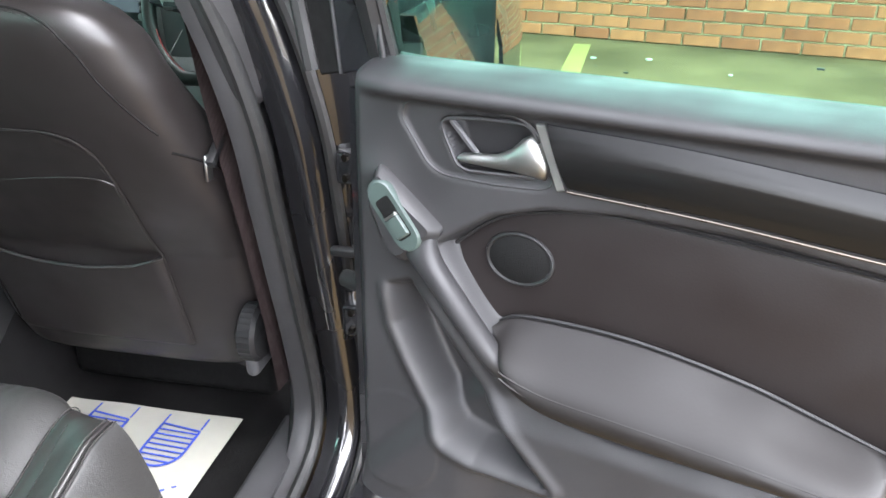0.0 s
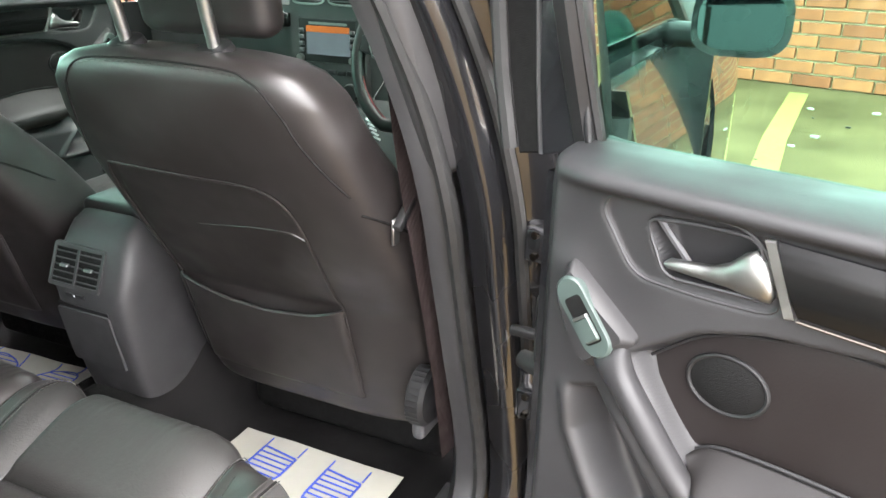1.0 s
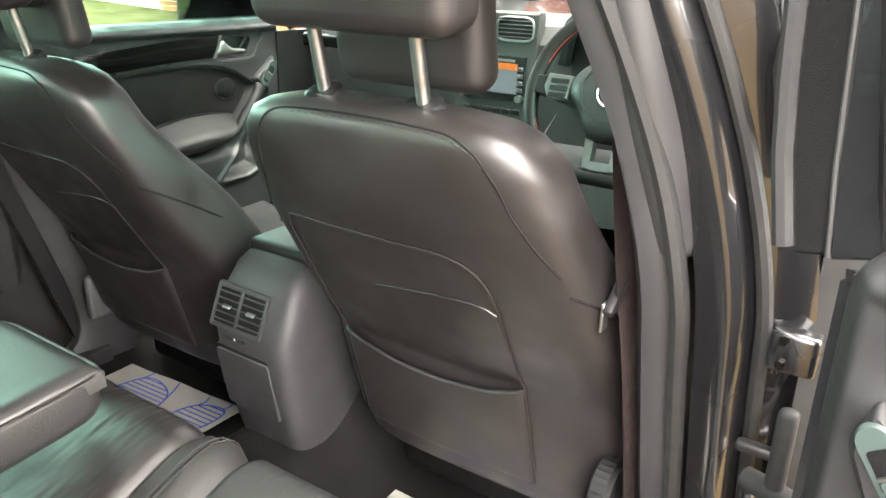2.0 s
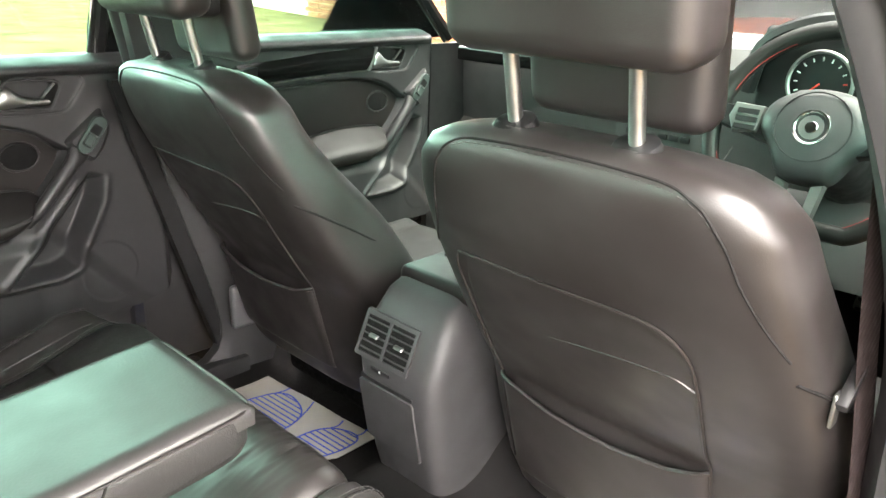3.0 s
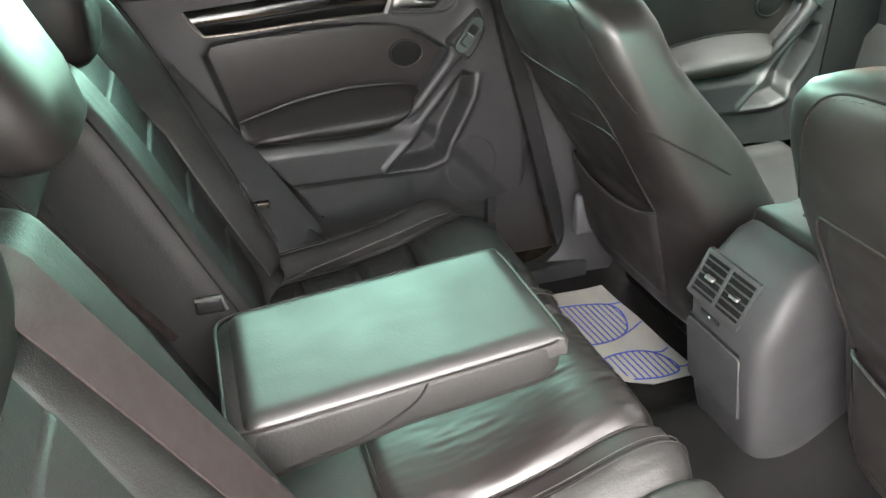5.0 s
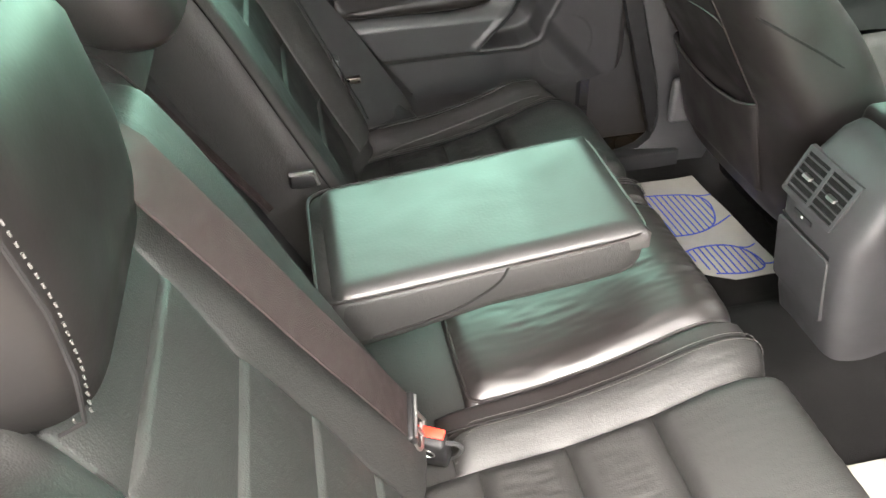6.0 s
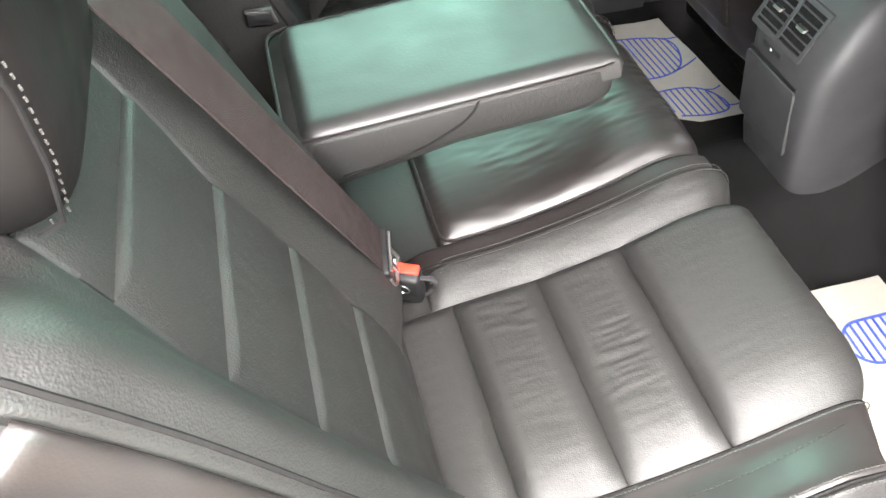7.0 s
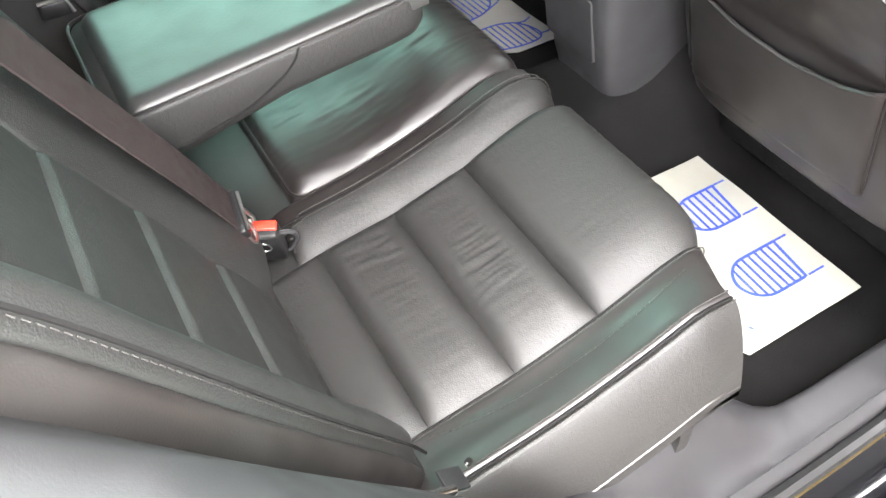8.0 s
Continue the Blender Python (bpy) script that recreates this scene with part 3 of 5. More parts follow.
    def lean(v):
        return -0.055 + 0.27 * (v - 1.07)

    fr = [(-0.04, 1.05), (0.09, 1.16), (0.24, 1.29), (0.34, 1.37), (0.40, 1.405), (0.46, 1.42), (0.62, 1.41), (0.78, 1.35), (0.86, 1.24), (0.90, 1.10)] if front else [(0.080, 1.05), (0.068, 1.20), (0.06, 1.36), (0.10, 1.41), (0.40, 1.425), (0.62, 1.41), (0.78, 1.35), (0.86, 1.24), (0.90, 1.10)]
    frame_path = [T(u, v, lean(v)) for u, v in catmull(fr, 60)]
    frame_in = part("window_frame", tube(frame_path, [0.017] * 60, 8), PLASTIC_BLACK, door, "black window frame")
    part("frame_seal", tube([T(u + 0.018 * (1 - 2 * k / 59), v - 0.012, lean(v) + 0.004) for k, (u, v) in enumerate(catmull(fr, 60))], 0.005, 6), RUBBER, frame_in)
    if not front:
        bar(T(0.635, 1.06, lean(1.06)), T(0.69, 1.39, lean(1.39)), 0.022, 0.02, PLASTIC_BLACK, "divider_bar", door, 0.005)
    P = [[T(u, v, lean(v)) for u, v in [(0.88 + (k - 0.88) * q, v) for v, q in zip(np.linspace(1.05, 1.41, 5), np.interp(np.linspace(1.05, 1.41, 5), [1.05, 1.41], [1.0, 0.56] if front else [1.0, 1.0]))]] for k in np.linspace(-0.03 if front else 0.09, 0.88, 6)]
    part("window_pane", sheet(P, -0.004 * into), GLASS, door, "green tinted window glass")
    part("belt_seal", tube([T(u, 1.062, -0.046) for u in np.linspace(0.10, 0.87, 12)], 0.004, 6), RUBBER, door)
    if not front:
        post = [(0.004, 1.045), (0.090, 1.062), (0.082, 1.12), (0.064, 1.20), (0.045, 1.42), (-0.045, 1.42), (-0.030, 1.20), (-0.012, 1.11)]
        upright = part("frame_upright", slab(post, -0.075, -0.045, T, 0.002), MESH_DARK, door, "broad black upright of the window frame")
        part("upright_seal", tube([T(-0.004, 1.05, -0.042), T(-0.018, 1.12, -0.042), T(-0.025, 1.18, -0.042), T(-0.042, 1.41, -0.042)], 0.009, 8), RUBBER, upright, "grey rubber edge of the upright")
        part("upright_bead", tube([T(0.032, 1.05, -0.044), T(0.024, 1.12, -0.044), T(0.018, 1.20, -0.044), T(0.004, 1.41, -0.044)], 0.003, 8), PLASTIC, upright)
        part("upright_cover", slab([(0.036, 1.05), (0.084, 1.064), (0.074, 1.12), (0.056, 1.20), (0.038, 1.41), (0.008, 1.41), (0.022, 1.20), (0.028, 1.12)], -0.050, -0.040, T, 0.002), PAINT, upright, "gloss black cover of the upright")
        part("upright_lip", tube([T(0.090, 1.056, -0.038), T(0.081, 1.12, -0.036), T(0.063, 1.20, -0.036), T(0.044, 1.41, -0.036)], 0.004, 10), PLASTIC_BLACK, upright, "rounded lip beside the glass")
    if hinges:
        for v in (0.915, 0.700):
            hin = part("hinge", rbox(T(-0.022, v, -0.140), (0.046, 0.026, 0.044), 0.006), PAINT, door, "black painted steel door hinge")
            part("hinge_pin", tube([T(-0.044, v - 0.034, -0.148), T(-0.044, v + 0.034, -0.148)], 0.008, 12), PAINT, hin)
            for k in (-0.012, 0.014):
                part("bolt", tube([T(-0.026, v + k, -0.126), T(-0.026, v + k, -0.121)], 0.005, 6), DARK_CHROME, hin)
        strap = part("check_strap", rbox(T(-0.010, 0.812, -0.130), (0.020, 0.018, 0.095), 0.008, 4), RUBBER, door, "dark door check cover")
        part("strap_arm", rbox(T(-0.030, 0.80, -0.130), (0.050, 0.014, 0.012), 0.004), PLASTIC_BLACK, strap)
        part("cable_boot", tube([T(0.02, 0.76, -0.13), T(-0.015, 0.757, -0.135), T(-0.045, 0.755, -0.14)], [0.012, 0.014, 0.012], 12), RUBBER, door, "ribbed rubber cable sleeve")
    return door


def frame_of(o, u, w, su=1.0, dz=0.0):
    o, u, w = np.array(o, float), np.array(u, float), np.array(w, float)
    return lambda a, b, c: tuple(o + u * a * su + w * c + np.array((0, 0, b + dz)))


OPEN = radians(72)
OPEN_DOOR = frame_of((0.771, -0.2705, 0), (math.sin(OPEN), -math.cos(OPEN), 0), (-math.cos(OPEN), -math.sin(OPEN), 0))
car_door("door", "opened rear car door with charcoal panel and black leather armrest", OPEN_DOOR, hinges=True)
car_door("door", "closed rear car door with dark vinyl insert and gloss strip", frame_of((-0.70, -0.13, 0), (0, -1, 0), (1, 0, 0), 1.0, 0.015), -0.02)
car_door("door", "closed front car door with dark vinyl insert beside the seat", frame_of((-0.72, 0.75, 0), (0, -1, 0), (1, 0, 0), 1.04, 0.035), front=True)
car_door("door", "closed front car door with gloss black outer skin", frame_of((0.72, 0.75, 0), (0, -1, 0), (-1, 0, 0), 1.04, 0.035), front=True)


# trim beside the rear cushion, running on as the sill
for s in (-1, 1):
    P = []
    for y in np.linspace(-0.74, 0.0, 60):
        inn = np.interp(y, [-0.74, -0.40, -0.35, -0.31, -0.285, -0.26, -0.20, 0.0], [0.560, 0.560, 0.566, 0.582, 0.598, 0.608, 0.612, 0.612])
        zi = np.interp(y, [-0.74, -0.66, -0.50, -0.40, -0.34, -0.29, -0.25, 0.0], [0.53, 0.515, 0.510, 0.505, 0.478, 0.438, 0.422, 0.420])
        zo = np.interp(y, [-0.74, -0.66, -0.60, -0.52, -0.42, -0.25, 0.0], [0.80, 0.68, 0.585, 0.475, 0.418, 0.408, 0.418])
        row = [(s * inn, y, zi - 0.05), (s * (inn + 0.001), y, zi - 0.004)]
        for k in np.linspace(0.06, 1, 9):
            row.append((s * (inn + (0.662 - inn) * k), y, zi + (zo - zi) * ease(k) ** 1.3 + 0.012 * math.sin(math.pi * k) * ease((-0.28 - y) / 0.1)))
        P.append(row)
    part("seat_side_trim", sheet(P, (0, 0, -0.02)), DOOR_PLASTIC, car, "grey moulded sill trim beside the rear seat", 70)

# ---- rear bench ----
CUSHION = catmull([(-0.78, 0.555), (-0.735, 0.566), (-0.668, 0.580), (-0.563, 0.594), (-0.463, 0.620), (-0.38, 0.651), (-0.340, 0.655), (-0.318, 0.638), (-0.312, 0.58), (-0.32, 0.50), (-0.335, 0.41)], 200)
CUSHION_S = np.concatenate([[0], np.cumsum(np.linalg.norm(np.diff(CUSHION, axis=0), axis=1))])
SE_ARC = float(CUSHION_S[np.argmax(CUSHION[:, 0] > -0.36)])
BACK = catmull([(-0.725, 0.575), (-0.745, 0.64), (-0.79, 0.745), (-0.835, 0.85), (-0.875, 0.945), (-0.91, 1.02), (-0.945, 1.075), (-0.985, 1.088), (-1.03, 1.075), (-1.06, 1.03)], 200)
BACK_S = np.concatenate([[0], np.cumsum(np.linalg.norm(np.diff(BACK, axis=0), axis=1))])


def on_profile(prof, arc, s, h):
    """Place (y, z) at arc length s of a profile, raised by h along its normal."""
    y, z = np.interp(s, arc, prof[:, 0]), np.interp(s, arc, prof[:, 1])
    e = 0.004
    dy = np.interp(s + e, arc, prof[:, 0]) - np.interp(s - e, arc, prof[:, 0])
    dz = np.interp(s + e, arc, prof[:, 1]) - np.interp(s - e, arc, prof[:, 1])
    ln = np.hypot(dy, dz) + 1e-9
    return y, z, dy / ln, dz / ln


def cushion_at(x, s, h):
    y, z, dy, dz = on_profile(CUSHION, CUSHION_S, s, h)
    fall = np.clip((np.abs(x) - 0.562) / 0.050, 0, 1)
    h = h + 0.022 * ease((np.abs(x) - 0.496) / 0.066)
    h = h - 0.016 * ease((np.abs(x) - 0.496) / 0.066) * ease((s - SE_ARC + 0.05) / 0.06)
    front = np.clip((s - SE_ARC) / 0.05, 0, 1)
    round_off = 0.105 * front * np.clip((np.abs(x) - 0.46) / 0.14, 0, 1) ** 1.6
    return np.stack([x, y - dz * h - round_off, z + dy * h - 0.105 * fall ** 1.8], -1)


def back_edge(s):
    """How far out the backrest's outer edge lies at arc length s."""
    return np.interp(np.interp(s, BACK_S, BACK[:, 1]), [0.58, 0.66, 0.80, 0.93, 1.06], [0.530, 0.542, 0.566, 0.586, 0.602])


def back_at(x, s, h):
    y, z, dy, dz = on_profile(BACK, BACK_S, s, h)
    a = np.abs(x)
    edge = back_edge(s)
    h = h + 0.040 * ease((a - edge + 0.095) / 0.075) - 0.16 * np.clip((a - edge) / 0.07, 0, 1) ** 1.5
    return np.stack([x, y + dz * h, z - dy * h], -1)


def s_of(prof, arc, k, value):
    """The arc length at which coordinate k of a profile first reaches value."""
    i = np.argmax((prof[:, k] - value) * np.sign(prof[30, k] - prof[0, k]) > 0)
    return arc[i]


def panel(at, x0, x1, s0, s1, h, rim, n=36, m=36, dent=0.0, seed=0, thick=0.02, crease=0.0):
    """A stuffed leather panel on a seat: x0..x1 across, s0..s1 along its profile."""
    s, q = np.meshgrid(np.linspace(s0, s1, m), np.linspace(0, 1, n), indexing="xy")
    lo = x0(s) if callable(x0) else x0
    hi = x1(s) if callable(x1) else x1
    x = lo + (hi - lo) * q
    rims = rim if isinstance(rim, tuple) else (rim,) * 4
    e = np.ones_like(x)
    for gap, r in zip((x - lo, hi - x, s - s0, s1 - s), rims):
        if r:
            e = e * (1 - (1 - np.clip(gap / r, 0, 1)) ** 2.2)
    up = e * h - 0.004
    if dent:
        up = up + 0.55 * dent * np.array([[noise.noise((a * 105 + seed, b * 26 + 3, seed)) * max(0.0, noise.noise((a * 9 + 5, b * 9, seed)) + 0.12) for a, b in zip(r, t)] for r, t in zip(x, s)]) * np.clip(e, 0, 1)
        up = up + dent * np.array([[0.35 * noise.noise((a * 14 + seed, b * 17, seed * 3.1)) + 0.16 * noise.noise((a * 95 + seed, b * 30, seed)) for a, b in zip(r, t)] for r, t in zip(x, s)]) * np.clip(e, 0, 1)
    if crease:
        xm, sm = (np.mean(lo) + np.mean(hi)) / 2, (s0 + s1) / 2
        fold = np.array([[noise.noise((a * 135 + seed, b * 14, seed)) + 0.4 * noise.noise((a * 260, b * 60, seed)) for a, b in zip(r, t)] for r, t in zip(x, s)])
        up = up + crease * fold * np.exp(-((x - xm) / 0.05) ** 2 - ((s - sm) / 0.028) ** 2)
    P = at(x, s, up)
    Q = at(x, s, up * 0 - thick)
    geo = sheet(P, (0, 0, 0))
    k = P.shape[0] * P.shape[1]
    v = geo[0][:k] + [tuple(p) for p in Q.reshape(-1, 3)]
    return v, geo[1]


bench = empty("rear_bench", (0, -0.6, 0.40), "worn black leather rear bench seat, centre armrest folded down", "car seat")
cy = lambda y: s_of(CUSHION, CUSHION_S, 0, y)
S0, S3, S2, S1, SF = cy(-0.742), cy(-0.668), cy(-0.563), cy(-0.463), CUSHION_S[-1]
SE = cy(-0.341)
cush = part("cushion_core", panel(cushion_at, -0.600, 0.600, 0.0, SF, -0.006, 0.01, 90, 60, thick=0.09), LEATHER_WORN, bench, "black leather cushion base", 80)
part("cushion_base", rbox((0, -0.52, 0.475), (1.14, 0.38, 0.17), 0.03, 3), LEATHER, bench, "dark base under the cushion")
for sx in (1, -1):
    def mir(a, b):
        return (a, b) if sx > 0 else (-b, -a)

    SL = SF - 0.03

    def rims(lo, hi, back, front):
        return (lo, hi, back, front) if sx > 0 else (hi, lo, back, front)

    for i, (a, b, h, r) in enumerate(((S0, S3, 0.012, 0.022), (S3, S2, 0.016, 0.026), (S2, S1, 0.017, 0.026), (S1, SL, 0.019, 0.026))):
        pad = part("cushion_pad", panel(cushion_at, *mir(0.222, 0.491), a, b, h, rims(0.022, 0.075, r, r if i < 3 else 0), 150, 70, 0.0036 if i in (1, 2) else 0.0020, 3 + i + 7 * sx, crease=0.0017 if i == 2 else 0.0008 if i == 1 else 0.0), LEATHER_WORN, cush, "stuffed leather seat pad with creases", 80)
    part("inner_band", panel(cushion_at, *mir(0.133, 0.172), cy(-0.700), SL, 0.016, rims(0.012, 0, 0.03, 0), 16, 60, 0.0012, 12), LEATHER, cush, "", 80)
    part("inner_bolster", panel(cushion_at, *mir(0.172, 0.222), cy(-0.690), SL, 0.021, rims(0.006, 0.060, 0.03, 0), 40, 110, 0.0040, 11), LEATHER_WORN, cush, "soft leather inner bolster", 80)
    part("side_band", panel(cushion_at, *mir(0.491, 0.563), S0 - 0.01, SL, 0.004, rims(0.006, 0.006, 0.01, 0), 30, 90, 0.0016, 5), LEATHER, cush, "sloping leather band beside the pads", 80)
    part("outer_bolster", panel(cushion_at, *mir(0.563, 0.611), S0 - 0.03, SL, 0.006, rims(0.008, 0.012, 0.02, 0), 36, 90, 0.0030, 8), LEATHER_WORN, cush, "creased leather side bolster", 80)
    ss = np.linspace(0.0, SE + 0.015, 70)
    top_edge = cushion_at(np.full(70, sx * 0.609), ss, np.full(70, -0.005))
    part("cushion_side", sheet([[(p[0] - sx * 0.040 * t ** 0.7, p[1], p[2] - 0.075 * t) for t in np.linspace(0, 1, 8)] for p in top_edge], (-sx * 0.02, 0, 0)), LEATHER, cush, "tucked-in leather under the side bolster", 80)
    part("edge_piping", tube(top_edge[4:66], 0.0022, 6), LEATHER, cush)
    for x, e, hh in ((0.563, SE + 0.05, -0.001), (0.172, SE + 0.05, 0.0150), (0.491, SE + 0.03, -0.002)):
        ss = np.linspace(S0 + 0.01, e, 60)
        part("seam", tube(cushion_at(np.full(60, sx * x), ss, np.full(60, hh)), 0.0018, 6), SEAM, cush)
    # double rows of stitches, the inner one bent round the rear end of the bolster
    bend = lambda q: 0.040 * np.clip((cy(-0.655) - q) / (cy(-0.655) - cy(-0.686)), 0, 1) ** 2
    for x, e, hh in ((0.5565, SE + 0.045, 0.0035), (0.5685, SE + 0.05, 0.0048), (0.1670, SE + 0.045, 0.0172), (0.1785, SE + 0.045, 0.0185), (0.4950, SE + 0.03, 0.0030)):
        dots = []
        for q in np.arange(S0 + 0.005 if x > 0.3 else cy(-0.686), e, 0.0046):
            xx = x + (bend(q) if x < 0.3 else 0.0)
            a, b = cushion_at(np.array([sx * xx] * 2), np.array([q, q + 0.0030]), np.array([hh, hh]))
            dots.append(tube([a, b], 0.0008, 4))
        part("stitching", join(*dots), STITCH, cush)
    # faint curved row on the sloping band
    dots = []
    for q in np.arange(S3 - 0.01, SE - 0.03, 0.0060):
        k = np.clip((q - S3) / (SE - S3), 0, 1)
        a, b = cushion_at(np.array([sx * (0.500 + 0.020 * math.sin(math.pi * k) ** 0.6)] * 2), np.array([q, q + 0.0036]), np.array([0.0015, 0.0015]))
        dots.append(tube([a, b], 0.0008, 4))
    part("stitching", join(*dots), LEATHER, cush)
part("centre_pad", panel(cushion_at, -0.133, 0.133, cy(-0.660), SF - 0.03, 0.018, (0.034, 0.034, 0.034, 0), 110, 80, 0.0060, 21), LEATHER, cush, "creased leather centre seat pad", 80)
loop = [(0.1325, s, 0.004) for s in np.linspace(SE + 0.02, cy(-0.635), 40)] + [(0.1325 - 0.022 * (1 - math.cos(a)), cy(-0.635) - 0.020 * math.sin(a), 0.004) for a in np.linspace(0.1, 1.57, 10)]
loop += [(-x, s, h) for x, s, h in loop[::-1]]
part("centre_piping", tube(cushion_at(*np.array(loop).T), 0.0024, 6), LEATHER, cush)

bz = lambda z: s_of(BACK, BACK_S, 1, z)
for sx, names in ((1, "right"), (-1, "left")):
    def mir(a, b):
        if sx > 0:
            return a, b
        return (lambda s: -(b(s) if callable(b) else b)), (lambda s: -(a(s) if callable(a) else a))

    core = part("backrest", panel(back_at, *mir(0.150, lambda s: back_edge(s) + 0.004), 0.0, BACK_S[-1], -0.006, 0.02, 50, 70, thick=0.10), LEATHER_WORN, bench, "black leather backrest with ribbed pads", 80)
    inner = lambda s: np.interp(s, [bz(0.66), bz(0.72), bz(0.82), bz(0.92), bz(1.0), bz(1.05)], [0.292, 0.300, 0.304, 0.322, 0.314, 0.306])
    outer = lambda s: np.interp(s, [bz(0.66), bz(0.88), bz(1.04)], [0.474, 0.502, 0.484])
    cuts = [bz(0.60), bz(0.717), bz(0.819), bz(0.917), bz(0.997), bz(1.048)]
    for i in range(5):
        part("back_pad", panel(back_at, *mir(inner, outer), cuts[i], cuts[i + 1], 0.0055, (0.010, 0.030, 0.085, 0.006) if sx > 0 else (0.030, 0.010, 0.085, 0.006), 60, 50, 0.0014, 30 + i), LEATHER_WORN, core, "stuffed leather rib", 80)
    part("inner_wing", panel(back_at, *mir(0.148, lambda s: inner(s) - 0.002), bz(0.60), bz(1.07), 0.024, (0.024, 0.090, 0.03, 0.03) if sx > 0 else (0.090, 0.024, 0.03, 0.03), 40, 70, 0.002, 41), LEATHER_WORN, core, "", 80)
    part("outer_wing", panel(back_at, *mir(lambda s: outer(s) + 0.002, lambda s: back_edge(s)), bz(0.60), bz(1.07), 0.011, 0.030, 36, 70, 0.0022, 42), LEATHER_WORN, core, "", 80)
    part("side_cover", panel(back_at, *mir(lambda s: back_edge(s) + 0.002, lambda s: back_edge(s) + 0.020), bz(0.58), bz(1.06), 0.004, 0.008, 40, 90, 0.0060, 43), LEATHER, core, "dark side cover with folds", 80)
    ss = np.linspace(bz(0.62), bz(1.06) + 0.08, 130)
    for x in (back_edge(ss) + 0.001, np.full(130, 0.1485)):
        pts = back_at(sx * x, ss, np.full(130, 0.010))
        part("seam", tube(pts, 0.0015, 5), SEAM, core)
    dots = []
    for k in range(70):
        q = bz(0.66) + (bz(1.05) - bz(0.66)) * k / 69
        a, b = back_at(sx * (back_edge(np.array([q, q])) - 0.005), np.array([q, q + 0.0035]), np.array([0.0015, 0.0015]))
        dots.append(tube([a, b], 0.0005, 4))
    part("stitching", join(*dots), STITCH, core)
    # headrest moulded over the top of the backrest
    rings = []
    for z, front, hw, th in ((1.044, -0.925, 0.060, 0.03), (1.047, -0.908, 0.086, 0.05), (1.056, -0.899, 0.096, 0.065), (1.085, -0.894, 0.101, 0.075), (1.12, -0.893, 0.102, 0.08), (1.18, -0.900, 0.100, 0.08), (1.225, -0.922, 0.090, 0.07), (1.245, -0.975, 0.066, 0.05), (1.25, -1.0, 0.03, 0.02)):
        rings.append([(sx * (0.396 + hw * np.sign(math.cos(a)) * abs(math.cos(a)) ** 0.30), front - th + th * np.sign(math.sin(a)) * abs(math.sin(a)) ** 0.42, z) for a in np.linspace(0, 6.2832, 64, endpoint=False)])
    hr = part("headrest", loft(rings), LEATHER_DOOR, bench, "black leather headrest with pale stitching", 80)
    for k in range(34):
        z = 1.052 + 0.0052 * k
        y = np.interp(z, [1.044, 1.056, 1.085, 1.12, 1.18, 1.225], [-0.925, -0.899, -0.894, -0.893, -0.900, -0.922])
        part("stitch", tube([(sx * 0.4860, y - 0.0035, z), (sx * 0.4862, y - 0.0037, z + 0.0024)], 0.0007, 5), STITCH, hr)
    part("headrest_seam", tube([(sx * 0.4905, np.interp(z, [1.044, 1.056, 1.085, 1.12, 1.18, 1.225], [-0.925, -0.899, -0.894, -0.893, -0.900, -0.922]) - 0.006, z) for z in np.linspace(1.05, 1.225, 30)], 0.0012, 5), SEAM, hr)
    P = []
    for z in np.linspace(0.585, 1.10, 24):
        a = back_at(np.array(sx * (back_edge(bz(min(z, 1.07))) + 0.017)), np.array(bz(min(z, 1.07))), np.array(-0.006))
        y1 = np.interp(z, [0.59, 0.76, 0.93, 1.07], [-0.590, -0.690, -0.810, -0.940])
        P.append([a, a * 0.6 + np.array((sx * 0.658, y1, z)) * 0.4 + np.array((sx * 0.006, 0.010, 0.004)), np.array((sx * 0.658, y1, z))])
    part("side_trim", sheet(P, (0, -0.02, 0)), PLASTIC, car, "grey plastic trim beside the rear backrest", 80)
rings = []
for s, y, hw, th in ((1.055, -0.93, 0.03, 0.02), (1.06, -0.93, 0.08, 0.035), (1.075, -0.935, 0.105, 0.05), (1.12, -0.955, 0.115, 0.06), (1.18, -0.98, 0.115, 0.06), (1.23, -1.0, 0.105, 0.055), (1.25, -1.01, 0.07, 0.04), (1.255, -1.01, 0.03, 0.02)):
    rings.append([(hw * np.sign(math.cos(a)) * abs(math.cos(a)) ** 0.6, y + th * np.sign(math.sin(a)) * abs(math.sin(a)) ** 0.7, s) for a in np.linspace(0, 6.2832, 40, endpoint=False)])
part("headrest", loft(rings), LEATHER, bench, "rounded black leather centre headrest", 80)
part("armrest_recess", sheet([[(x, -0.80 - 0.44 * (z - 0.62) - 0.03, z) for z in np.linspace(0.6, 1.02, 8)] for x in np.linspace(-0.15, 0.15, 6)], (0, -0.02, 0)), PLASTIC, bench, "plain grey panel behind the armrest", 80)
part("centre_back_top", rbox((0, -0.985, 1.035), (0.292, 0.10, 0.09), 0.03, 4), LEATHER_WORN, bench, "padded leather above the armrest recess", 80)
for sx in (-1,):
    brk = part("hinge_bracket", rbox((sx * 0.137, -0.815, 0.776), (0.014, 0.036, 0.022), 0.004), PLASTIC_BLACK, bench)
    part("hinge_clip", tube([(sx * 0.128, -0.832, 0.790), (sx * 0.128, -0.800, 0.790), (sx * 0.128, -0.795, 0.770)], 0.0025, 8), SILVER, brk)
# dark slot in the recess, drawn as a strip laid over the panel
strap = catmull([(-0.045, -0.985, 1.02), (-0.068, -0.955, 0.943), (-0.105, -0.907, 0.833), (-0.135, -0.863, 0.735)], 20)
